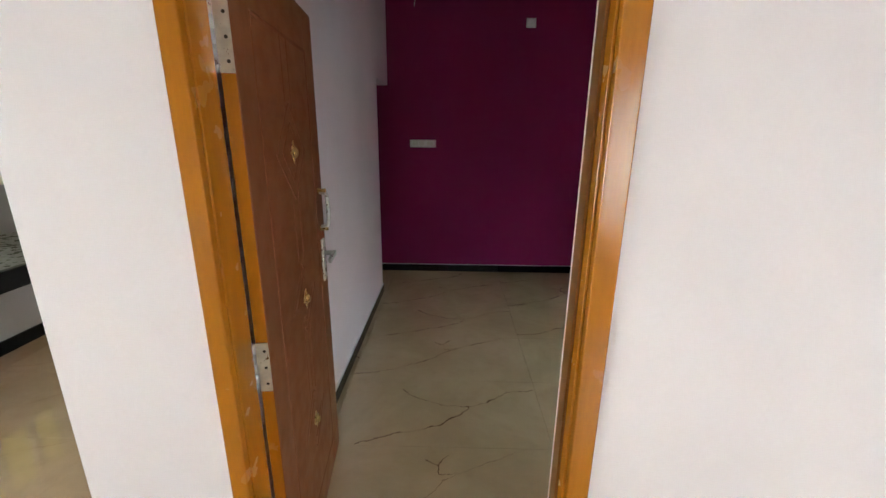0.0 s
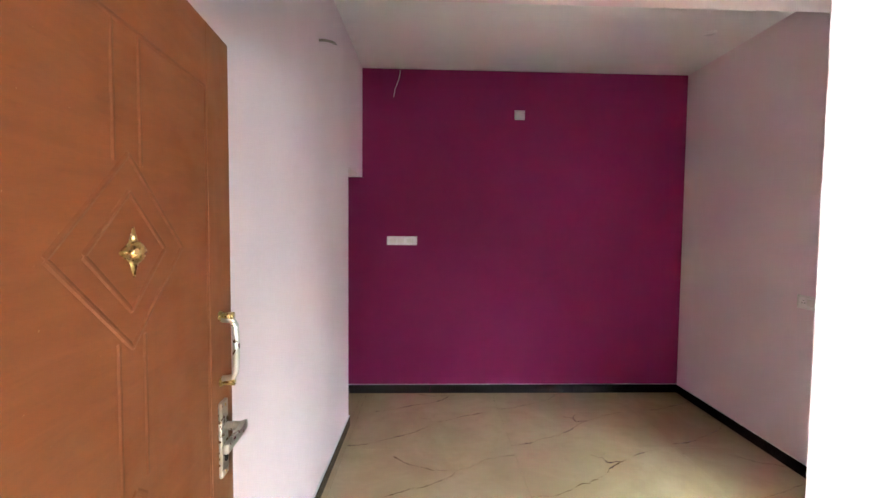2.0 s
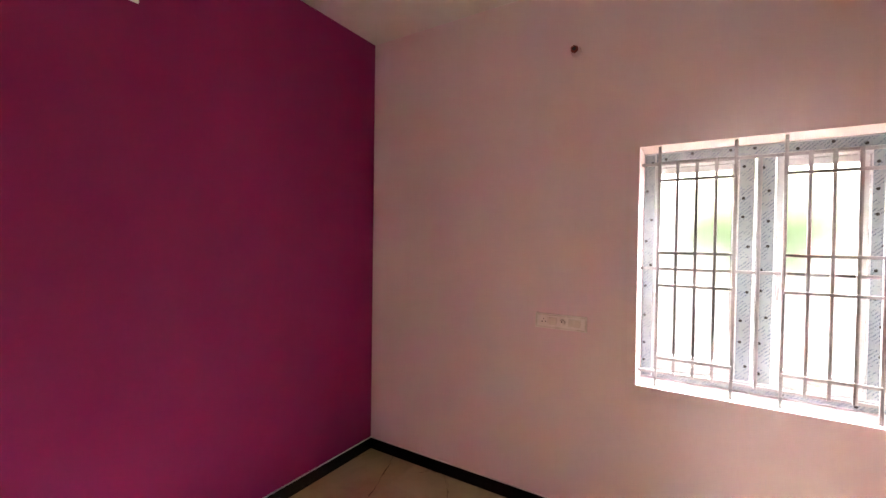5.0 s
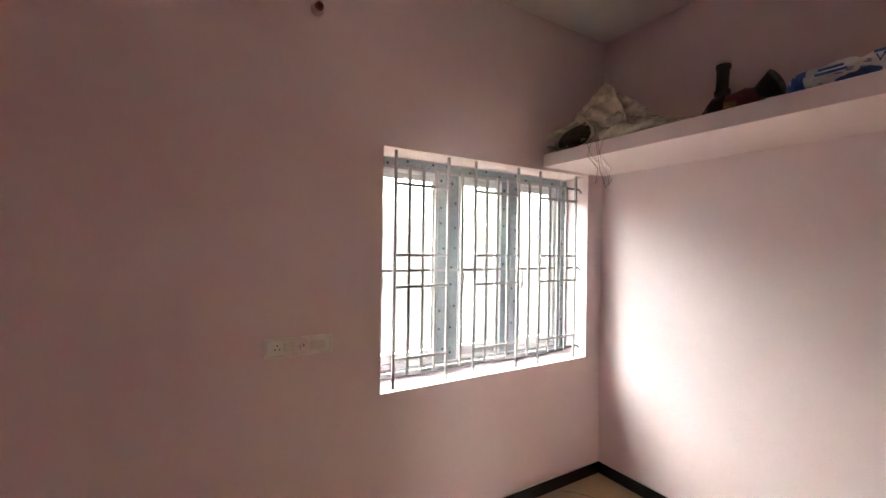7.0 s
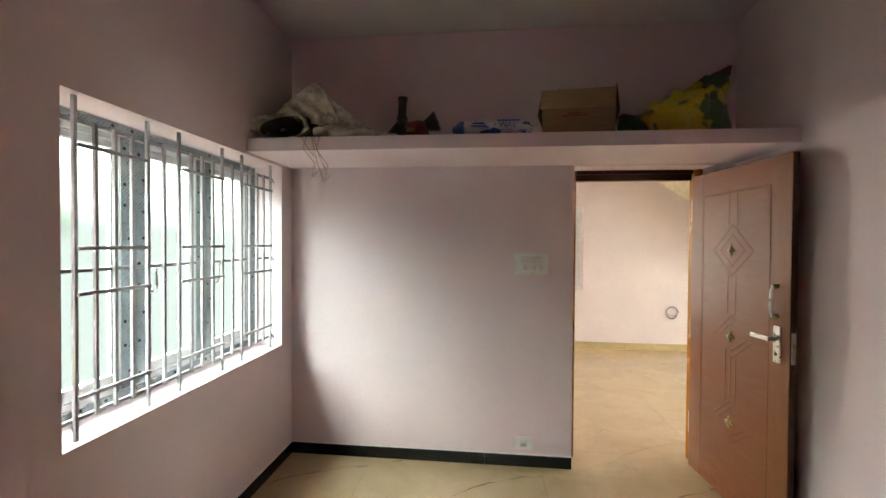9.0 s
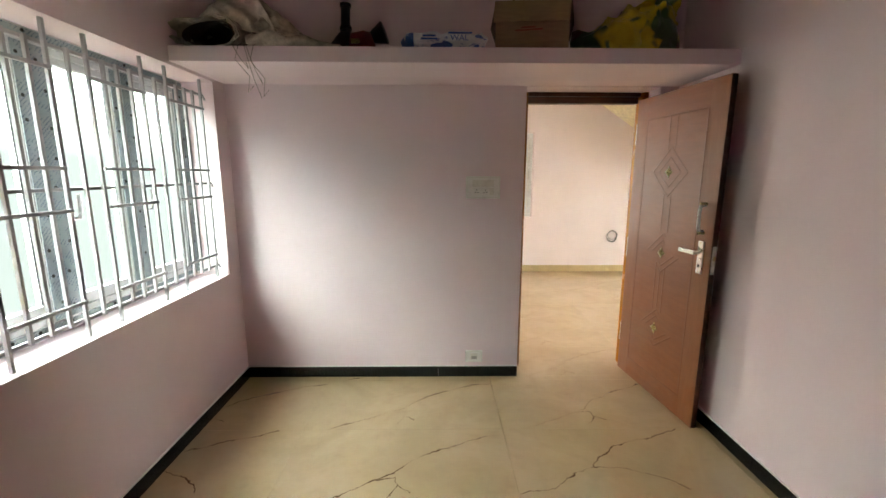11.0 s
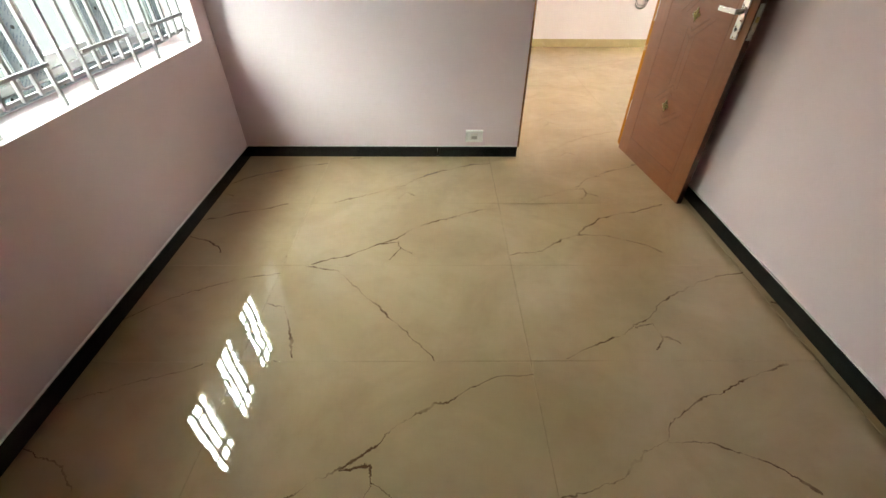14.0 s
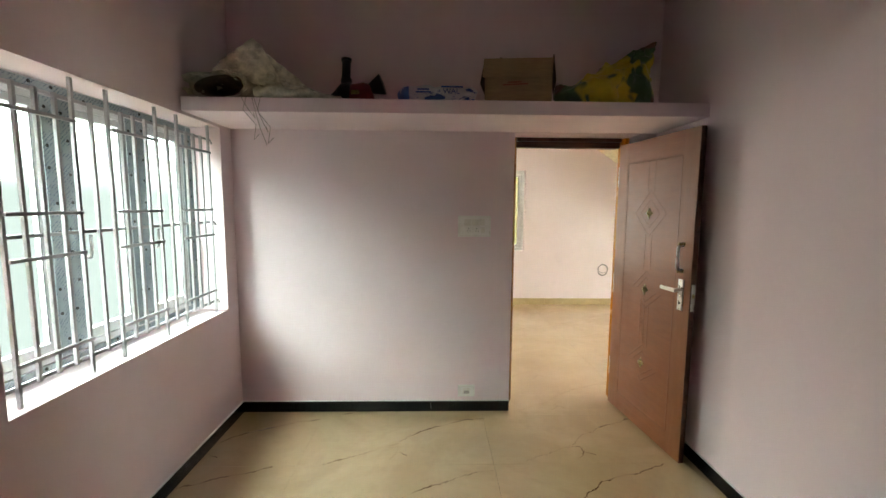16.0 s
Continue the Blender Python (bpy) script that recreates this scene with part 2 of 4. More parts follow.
EARTH = plain("dry_earth", (0.24, 0.19, 0.13), 0.9, 0, 0.3, 2, 0.4)
RENDERED = plain("outer_grey_plaster", (0.45, 0.43, 0.40), 0.85, 0, 0.15, 3, 0.4)
GLASS = pane_glass("window_glass", (0.93, 0.97, 0.95))
# Grey tint added to hold down the over-bright backdrop seen through the panes.
DULLGLASS = pane_glass("dimmed_window_glass", (0.80, 0.81, 0.805))
YELLOWGLASS = pane_glass("yellow_tinted_glass", (0.11, 0.103, 0.034))
FILMGLASS = pane_glass("yellow_film_glass", (0.17, 0.16, 0.115))


def tape_material():
    m = Nodes("printed_film_on_window_frame")
    p = m.vec("MULTIPLY", m.position(), (0, 1, 1))
    letters = m.ramp(m.noise(210, 1, 0.5, at=p), 0.47, 0.55)
    lines = m.ramp(m.math("SINE", m.math("MULTIPLY", m.vec("DOT_PRODUCT", p, (0, 1, 1)), 330.0)), 0.0, 0.5)
    words = m.ramp(m.noise(24, 1, at=p), 0.44, 0.5)
    marks = m.math("MULTIPLY", m.math("MULTIPLY", letters, lines), words)
    base = m.mix(m.ramp(m.noise(3), 0.3, 0.7), (0.27, 0.325, 0.355), (0.35, 0.405, 0.435))
    m.set(Base_Color=m.mix(m.math("MULTIPLY", marks, 0.8), base, (0.04, 0.07, 0.15)), Roughness=0.38)
    return m.mat


TAPE = tape_material()


def bag_material():
    m = Nodes("yellow_green_printed_plastic")
    a = m.ramp(m.noise(3.4, 1.5, at=m.vec("ADD", m.pos, (0.35, 0.1, 0.2))), 0.48, 0.52)
    b = m.ramp(m.noise(4.6, 2, at=m.vec("ADD", m.pos, (2.3, 1.1, 0.4))), 0.56, 0.6)
    col = m.mix(a, (0.62, 0.50, 0.02), (0.06, 0.13, 0.03))
    c = m.ramp(m.noise(4.4, 2, at=m.vec("ADD", m.pos, (1.3, 4.1, 2.4))), 0.57, 0.61)
    col = m.mix(b, col, (0.06, 0.13, 0.03))
    col = m.mix(c, col, (0.15, 0.06, 0.02))
    m.set(Base_Color=col, Roughness=0.3)
    m.bump(m.noise(16, 4, 0.6), 0.7, 0.02)
    return m.mat


BAGYELLOW = bag_material()


def printed_bag_material():
    m = Nodes("white_blue_printed_plastic")
    blots = m.ramp(m.noise(11, 2, 0.5, (0.8, 1, 1.6)), 0.57, 0.6)
    lines = m.ramp(m.noise(46, 1, 0.5, (0.5, 1, 2)), 0.56, 0.62, 0, 0.7)
    col = m.mix(m.noise(6, 3), (0.74, 0.75, 0.80), (0.86, 0.86, 0.88))
    m.set(Base_Color=m.mix(m.math("MAXIMUM", blots, m.math("MULTIPLY", lines, m.ramp(m.noise(7), 0.5, 0.56))), col, (0.05, 0.12, 0.40)), Roughness=0.33)
    m.bump(m.noise(26, 4, 0.6), 0.6, 0.012)
    return m.mat


BAGWHITE = printed_bag_material()


# ---- building helpers ----
def mesh(name, bm, mat, smooth=False):
    bmesh.ops.recalc_face_normals(bm, faces=bm.faces)
    me = bpy.data.meshes.new(name)
    bm.to_mesh(me)
    bm.free()
    for mt in (mat if isinstance(mat, list) else [mat]):
        me.materials.append(mt)
    if smooth:
        for p in me.polygons:
            p.use_smooth = True
    return me


def part(name, bm, mat, parent, label="", smooth=False):
    ob = new(name, mesh(name, bm, mat, smooth))
    ob.parent = parent
    if label:
        ob["label"] = label
    return ob


def thing(name, label, category, at=(0, 0, 0), group="", kind="", turn=0.0):
    ob = new(name)
    ob.matrix_world = pose(*at, 0, 0, turn)
    ob.empty_display_size = 0.1
    return tagged(ob, label, category, group, kind)


def solid(name, bm, mat, label, category, kind="structure", smooth=False):
    return tagged(new(name, mesh(name, bm, mat, smooth)), label, category, "", kind)


def box(a, b, bevel=0.0, bm=None, seg=2):
    own = bmesh.new()
    bmesh.ops.create_cube(own, size=1)
    for v in own.verts:
        v.co = Vector([(a[i] + b[i]) / 2 + v.co[i] * (b[i] - a[i]) for i in range(3)])
    if bevel:
        bmesh.ops.bevel(own, geom=list(own.edges), offset=bevel, segments=seg, profile=0.6, affect="EDGES")
    return merge(bm, own)


def merge(bm, own):
    if bm is None:
        return own
    tmp = bpy.data.meshes.new("tmp")
    own.to_mesh(tmp)
    own.free()
    bm.from_mesh(tmp)
    bpy.data.meshes.remove(tmp)
    return bm


def rod(a, b, r, n=12, bm=None, r2=None):
    own = bmesh.new()
    a, b = Vector(a), Vector(b)
    bmesh.ops.create_cone(own, cap_ends=True, segments=n, radius1=r, radius2=r if r2 is None else r2, depth=(b - a).length)
    own.transform(Matrix.Translation((a + b) / 2) @ (b - a).to_track_quat("Z", "Y").to_matrix().to_4x4())
    return merge(bm, own)


def tube(points, r, n=8, bm=None):
    """A round wire along the points."""
    own = bmesh.new()
    pts = [Vector(p) for p in points]
    rings = []
    turn, last = None, None
    for i, p in enumerate(pts):
        d = (pts[min(i + 1, len(pts) - 1)] - pts[max(i - 1, 0)]).normalized()
        turn = d.to_track_quat("Z", "Y") if turn is None else last.rotation_difference(d) @ turn
        last = d
        rings.append([own.verts.new(p + turn @ Vector((r * math.cos(2 * math.pi * k / n), r * math.sin(2 * math.pi * k / n), 0))) for k in range(n)])
    for r0, r1 in zip(rings, rings[1:]):
        for k in range(n):
            own.faces.new((r0[k], r0[(k + 1) % n], r1[(k + 1) % n], r1[k]))
    own.faces.new(rings[0])
    own.faces.new(rings[-1])
    return merge(bm, own)


def wall(name, axis, at, back, us, zs, holes, mat, label, far=None):
    """A wall with thickness from at to back along axis; holes (u0, u1, z0, z1) go through it."""
    us = sorted({*us, *(u for h in holes for u in h[:2])})
    zs = sorted({*zs, *(z for h in holes for z in h[2:])})
    bm = bmesh.new()
    seen = {}

    def vert(u, w, z):
        k = (round(u, 5), round(w, 5), round(z, 5))
        if k not in seen:
            seen[k] = bm.verts.new((w, u, z) if axis == "x" else (u, w, z))
        return seen[k]

    def full(i, j):
        if not (0 <= i < len(us) - 1 and 0 <= j < len(zs) - 1):
            return False
        u, z = (us[i] + us[i + 1]) / 2, (zs[j] + zs[j + 1]) / 2
        return not any(h[0] < u < h[1] and h[2] < z < h[3] for h in holes)

    for i in range(len(us) - 1):
        for j in range(len(zs) - 1):
            if not full(i, j):
                continue
            u0, u1, z0, z1 = us[i], us[i + 1], zs[j], zs[j + 1]
            for w in (at, back):
                bm.faces.new([vert(u, w, z) for u, z in ((u0, z0), (u1, z0), (u1, z1), (u0, z1))]).material_index = int(far is not None and w == back)
            for di, dj, ends in ((-1, 0, ((u0, z0), (u0, z1))), (1, 0, ((u1, z0), (u1, z1))), (0, -1, ((u0, z0), (u1, z0))), (0, 1, ((u0, z1), (u1, z1)))):
                if not full(i + di, j + dj):
                    (a, c), (b, d) = ends
                    bm.faces.new([vert(a, at, c), vert(b, at, d), vert(b, back, d), vert(a, back, c)])
    return solid(name, bm, [mat, far] if far else mat, label, "wall")


# ---- shell of the room ----
T = 0.23
wall("wall_east", "x", W, W + 0.29, (HALL_Y1, L + T), (-0.1, H + 0.12), [(WIN_Y0, WIN_Y1, WIN_Z0, WIN_Z1)], PINK, "matt pink painted wall with a deep window opening")
wall("wall_north", "y", L, L + T, (-1.5, W), (-0.1, H + 0.12), [], PURPLE, "deep purple painted accent wall with fine roller texture")
wall("wall_west", "x", 0, -0.286, (0, L), (-0.1, H + 0.12), [(NOOK_Y, L, -0.1, NOOK_Z)], PINK, "pale pink painted wall ending at a low opening")
wall("wall_south", "y", 0, HALL_Y1, (-0.286, W), (-0.1, H + 0.12), [(DOOR_X0, DOOR_X1, -0.1, DOOR_Z)], PINK, "pale pink painted wall with the doorway through it", HALLPAINT)
solid("ceiling", box((-0.286, HALL_Y1, H), (W + T, L + T, H + 0.15)), WHITE, "flat white painted ceiling of the small room", "ceiling")
solid("loft_slab", box((0, 0, LOFT_Z0), (W, LOFT_Y, LOFT_Z1), 0.004), PINK, "pink painted concrete loft slab over the doorway", "loft shelf")

# nook beyond the low opening
wall("wall_nook_south", "y", NOOK_Y - 0.1, NOOK_Y - 0.2, (-1.5, -0.286), (-0.1, H), [], PINK, "pale pink painted wall of the side opening")
wall("wall_nook_west", "x", -1.5, -1.6, (NOOK_Y - 0.2, L + T), (-0.1, H), [], PINK, "pale pink painted end wall of the side opening")
solid("ceiling_nook", box((-1.6, NOOK_Y - 0.2, 2.5), (-0.286, L, 2.6)), WHITE, "white painted ceiling of the side opening", "ceiling")

# ---- shell of the hall and the dim side room ----
wall("wall_hall_south", "y", HALL_Y0, HALL_Y0 - T, (HALL_X0, HALL_X1), (-0.1, H + 0.12), [(0.19, 1.35, 0.86, 2.12), (2.1, 3.0, 0.5, 2.12)], HALLPAINT, "pale pink painted hall wall with windows")
wall("wall_hall_east", "x", HALL_X1, HALL_X1 + T, (HALL_Y0 - T, HALL_Y1), (-0.1, H + 0.12), [], HALLPAINT, "pale pink painted end wall of the hall")
# The second opening holds an unseen window added to light the hall.
wall("wall_side_west", "x", HALL_X0, HALL_X0 - T, (HALL_Y0 - T, 3.75), (-0.1, H + 0.12), [(1.75, 2.8, 1.16, 2.1), (-2.9, -1.2, 0.5, 2.12)], KITCHEN, "wall with a yellow window, grey paint darkened for a dim room")
wall("wall_side_north", "y", 3.6, 3.75, (HALL_X0, -1.6), (-0.1, H + 0.12), [], KITCHEN, "end wall of the side room, grey paint darkened for dimness")
solid("ceiling_hall", box((HALL_X0 - T, HALL_Y0 - T, H + 0.004), (HALL_X1 + T, HALL_Y1, H + 0.154)), WHITE, "flat white painted ceiling of the hall", "ceiling")
solid("ceiling_side", box((HALL_X0 - T, HALL_Y1, H + 0.004), (-0.286, 3.75, H + 0.154)), WHITE, "flat white painted ceiling of the side room", "ceiling")


def platform():
    t = thing("counter", "low masonry counter with a black granite edge", "counter")
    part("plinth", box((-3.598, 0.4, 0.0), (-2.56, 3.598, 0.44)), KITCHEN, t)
    part("edge_band", box((-3.598, 0.38, 0.44), (-2.53, 3.598, 0.585), 0.004), GRANITE, t, "black granite edge band")
    part("top", box((-3.598, 0.4, 0.585), (-2.56, 3.598, 0.60), 0.002), GREYTOP, t, "grey stone top")
    part("skirting", box((-2.56, 0.4, 0.0), (-2.545, 3.598, 0.10), 0.002), GRANITE, t, "black granite skirting")
    w = thing("window_2", "small window with yellow panes over a cream sill", "window", kind="structure")
    part("window_sill", box((HALL_X0 + 0.002, 1.7, 1.07), (HALL_X0 + 0.07, 2.85, 1.15), 0.004), STEPSTONE, w)
    for i in range(3):
        y0 = 1.752 + i * 0.3487
        part("pane", box((HALL_X0 - 0.1, y0 + 0.04, 1.2), (HALL_X0 - 0.094, y0 + 0.309, 2.06)), YELLOWGLASS, w).visible_shadow = False
        part("window_frame", frame_ring("x", HALL_X0 - 0.12, HALL_X0 - 0.07, y0, y0 + 0.348, 1.163, 2.097, 0.04), UPVC, w)


def frame_ring(axis, w0, w1, u0, u1, z0, z1, width):
    """A rectangular frame of four mitre-free bars in one mesh."""
    bm = bmesh.new()
    def bar(ua, ub, za, zb):
        a, b = ((w0, ua, za), (w1, ub, zb)) if axis == "x" else ((ua, w0, za), (ub, w1, zb))
        box(a, b, 0.003, bm, 1)
    bar(u0, u1, z0, z0 + width)
    bar(u0, u1, z1 - width, z1)
    bar(u0, u0 + width, z0 + width, z1 - width)
    bar(u1 - width, u1, z0 + width, z1 - width)
    return bm


platform()


def stair():
    """Underside of the stair flight that rises along the far hall wall."""
    bm = bmesh.new()
    slope = 0.65
    xa, xb = -3.5, 0.1
    za = 2.45 + slope * (xa + 0.9)
    zb = 2.45 + slope * (xb + 0.9)
    zb = min(zb, H)
    xb = -0.9 + (zb - 2.45) / slope
    vs = []
    for y in (HALL_Y0 + 0.003, HALL_Y0 + 0.95):
        vs.append([bm.verts.new((x, y, z)) for x, z in ((xa, za), (xb, zb), (xb - 0.28, zb), (xa, za + 0.18))])
    n = 4
    for k in range(n):
        bm.faces.new((vs[0][k], vs[0][(k + 1) % n], vs[1][(k + 1) % n], vs[1][k]))
    bm.faces.new(vs[0])
    bm.faces.new(vs[1])
    solid("stair_flight", bm, STEPSTONE, "cream painted sloping underside of a concrete stair", "stair", "structure")


stair()


# ---- doorway ----
def door_frame():
    t = thing("door_frame", "glossy amber varnished wooden door frame", "door frame", (DOOR_X0, HALL_Y1, 0), kind="structure")
    y0, y1 = -0.004, 0.09
    for name, xo, s in (("jamb", -0.012, 1), ("jamb", 0.933, -1)):
        bm = bmesh.new()
        def seg(a, b, ya, yb, bev=0.004):
            box((min(xo + s * a, xo + s * b), ya, 0), (max(xo + s * a, xo + s * b), yb, DOOR_Z - 0.002), bev, bm, 3)
        seg(0, 0.046 if s > 0 else 0.056, y0 - 0.008, 0.105 if s > 0 else y1)
        seg(0.046 if s > 0 else 0.056, 0.052 if s > 0 else 0.063, y0 + 0.012, 0.09 if s > 0 else y1, 0.0028)
        part(name, bm, AMBER, t)
        if s < 0:
            part("stop", box((xo - 0.071, y0 + 0.045, 0), (xo - 0.063, y1 + 0.003, DOOR_Z - 0.002), 0.003), SHADEDSTOP, t, "inner stop coloured darker for its shaded side")
    bm = box((0.052, y0, DOOR_Z - 0.075), (0.858, 0.06, DOOR_Z - 0.002), 0.004)
    box((0.052, 0.06, DOOR_Z - 0.03), (0.858, y1, DOOR_Z - 0.002), 0.003, bm)
    part("head", bm, DARKWOOD, t, "dark varnished head of the frame")


door_frame()

LEAF_U, LEAF_H, LEAF_T = 0.838, 2.03, 0.034


def ridge(bm, a, b, w=0.006, h=0.0012):
    """A low rounded moulding on the face of the door, from a to b in (u, z)."""
    a, b = Vector((a[0], 0, a[1])), Vector((b[0], 0, b[1]))
    d = (b - a).normalized()
    s = Vector((-d.z, 0, d.x)) * w
    up = Vector((0, -h, 0))
    own = [bm.verts.new(p) for p in (a - s, a - s * 0.3 + up, a + s * 0.3 + up, a + s, b - s, b - s * 0.3 + up, b + s * 0.3 + up, b + s)]
    for i, j in ((0, 1), (1, 2), (2, 3)):
        bm.faces.new((own[i], own[j], own[j + 4], own[i + 4]))
    bm.faces.new(own[:4])
    bm.faces.new(own[4:])


def poly(bm, pts, closed=True):
    for a, b in zip(pts, pts[1:] + pts[:1] if closed else pts[1:]):
        ridge(bm, a, b)


def door():
    d = Vector((0.110 - 0.197, 0.690 + 0.144, 0))
    t = thing("door_1", "open reddish brown wooden door with moulded panel lines", "door", (0.197, -0.144, 0.008), kind="structure", turn=math.degrees(math.atan2(d.y, d.x)))
    part("leaf", box((0, 0, 0), (LEAF_U, LEAF_T, LEAF_H), 0.002), LEAFWOOD, t)
    part("edge_strip", box((-0.0025, 0.001, 0.003), (-0.0003, LEAF_T - 0.001, LEAF_H - 0.003)), AMBER, t, "amber varnished hinge edge")
    part("edge_strip", box((LEAF_U + 0.0003, 0.001, 0.003), (LEAF_U + 0.002, LEAF_T - 0.001, LEAF_H - 0.003)), DARKWOOD, t, "dark varnished closing edge")
    for a, b in ((0.001, 0.122), (0.708, LEAF_U - 0.001)):
        part("stile", box((a, -0.0008, 0.001), (b, 0.002, LEAF_H - 0.001), 0.0005, None, 1), STILEWOOD, t)
    bm = bmesh.new()
    poly(bm, [(0.13, 0.135), (0.70, 0.135), (0.70, 1.88), (0.13, 1.88)])
    part("panel_moulding", bm, LEAFLINE, t)
    bm = bmesh.new()
    c, z = 0.41, 1.525
    poly(bm, [(c, z + 0.155), (c + 0.17, z), (c, z - 0.155), (c - 0.17, z)])
    poly(bm, [(c, z + 0.095), (c + 0.105, z), (c, z - 0.095), (c - 0.105, z)])
    for u in (-0.035, 0.035):
        poly(bm, [(c + u, 1.878), (c + u, z + 0.14)], False)
        poly(bm, [(c + u, z - 0.14), (c + u, 1.14)], False)
    part("panel_moulding", bm, LEAFLINE, t)
    for z in (1.0, 0.478):
        bm = bmesh.new()
        poly(bm, [(c - 0.15, z - 0.0), (c, z + 0.13), (c + 0.03, z + 0.105)], False)
        poly(bm, [(c - 0.10, z - 0.0), (c, z + 0.085), (c + 0.02, z + 0.065)], False)
        poly(bm, [(c - 0.03, z - 0.105), (c, z - 0.13), (c + 0.17, z + 0.0)], False)
        poly(bm, [(c - 0.02, z - 0.065), (c, z - 0.085), (c + 0.12, z + 0.0)], False)
        part("panel_moulding", bm, LEAFLINE, t)
    bm = bmesh.new()
    for u, z0, z1 in ((-0.045, 0.60, 0.93), (0.0, 0.63, 0.89), (0.045, 0.60, 0.91)):
        poly(bm, [(c + u, z0), (c + u, z1)], False)
    part("panel_moulding", bm, LEAFLINE, t)
    for z in (1.525, 1.0, 0.478):
        k = bmesh.new()
        bmesh.ops.create_uvsphere(k, u_segments=14, v_segments=8, radius=0.022)
        for v in k.verts:
            v.co = Vector((v.co.x * 0.9, v.co.y * 0.75 - 0.008, v.co.z * 0.9))
        for a in range(4):
            w = bmesh.new()
            bmesh.ops.create_cone(w, cap_ends=True, segments=4, radius1=0.019, radius2=0.003, depth=0.032)
            w.transform(Matrix.Rotation(a * math.pi / 2, 4, "Y") @ Matrix.Translation((0, -0.006, 0.026)) @ Matrix.Diagonal((1, 0.45, 1, 1)))
            merge(k, w)
        k.transform(Matrix.Translation((c, 0, z)) @ Matrix.Diagonal((0.85, 0.85, 0.95, 1)))
        part("boss", k, BRASS, t, "small aged brass star boss", True)
    # pull handle, lock plate, lever
    u = 0.762
    h = part("pull_handle", tube([(u, -0.006, 1.19), (u, -0.030, 1.193), (u, -0.036, 1.205), (u, -0.038, 1.235), (u, -0.038, 1.295), (u, -0.036, 1.325), (u, -0.030, 1.337), (u, -0.006, 1.34)], 0.0085, 12), STEEL, t, "steel bow pull handle", True)
    for z in (1.183, 1.347):
        foot = rod((u, 0, z), (u, -0.006, z), 0.012, 14)
        rod((u, -0.006, z), (u, -0.034, z), 0.008, 12, foot, 0.010)
        part("foot", foot, BRASS, h, "brass end of the handle", True)
    p = part("lock_plate", box((u - 0.019, -0.010, 0.945), (u + 0.023, 0, 1.135), 0.004), STEEL, t, "brushed steel lock plate")
    part("keyhole", rod((u + 0.002, -0.009, 0.99), (u + 0.002, -0.0125, 0.99), 0.009, 14), DARK, p)
    for z in (0.955, 1.125):
        part("screw", rod((u + 0.002, -0.0095, z), (u + 0.002, -0.0115, z), 0.004, 10), BRASS, p)
    lever = rod((u + 0.002, -0.008, 1.07), (u + 0.002, -0.052, 1.07), 0.0105, 14)
    box((u - 0.118, -0.060, 1.058), (u + 0.014, -0.047, 1.081), 0.005, lever)
    part("lever", lever, STEEL, p, "steel lever handle")
    part("lock_face", box((LEAF_U + 0.002, 0.006, 0.955), (LEAF_U + 0.005, LEAF_T - 0.006, 1.115), 0.001), STEEL, t)
    part("latch", box((LEAF_U + 0.004, 0.011, 1.035), (LEAF_U + 0.016, LEAF_T - 0.011, 1.06), 0.003), BRASS, t)
    part("stopper", rod((LEAF_U - 0.06, LEAF_T, 0.10), (LEAF_U - 0.06, LEAF_T + 0.05, 0.10), 0.009, 10), STEEL, t)
    for z in (1.795, 0.97, 0.30):
        hinge(t, z)


def hinge(t, z):
    """Butt hinge: one flap on the edge of the leaf, one on the jamb, round knuckles between."""
    bm = box((-0.006, 0.0, z - 0.074), (-0.0026, LEAF_T - 0.001, z + 0.074), 0.0008)
    h = part("hinge", bm, GALV, t, "galvanised steel butt hinge")
    part("flap", box((-0.022, LEAF_T + 0.009, z - 0.074), (-0.006, LEAF_T + 0.013, z + 0.074), 0.0008), GALV, h)
    for i in range(5):
        a = z - 0.074 + i * 0.0296
        part("knuckle", rod((-0.009, LEAF_T + 0.005, a), (-0.009, LEAF_T + 0.005, a + 0.0283), 0.0062, 12), GALV, h, "", True)
    for zz in (-0.05, 0.0, 0.05):
        part("screw", rod((-0.0058, 0.011, z + zz), (-0.0068, 0.011, z + zz), 0.0042, 10), DARK, h)


door()


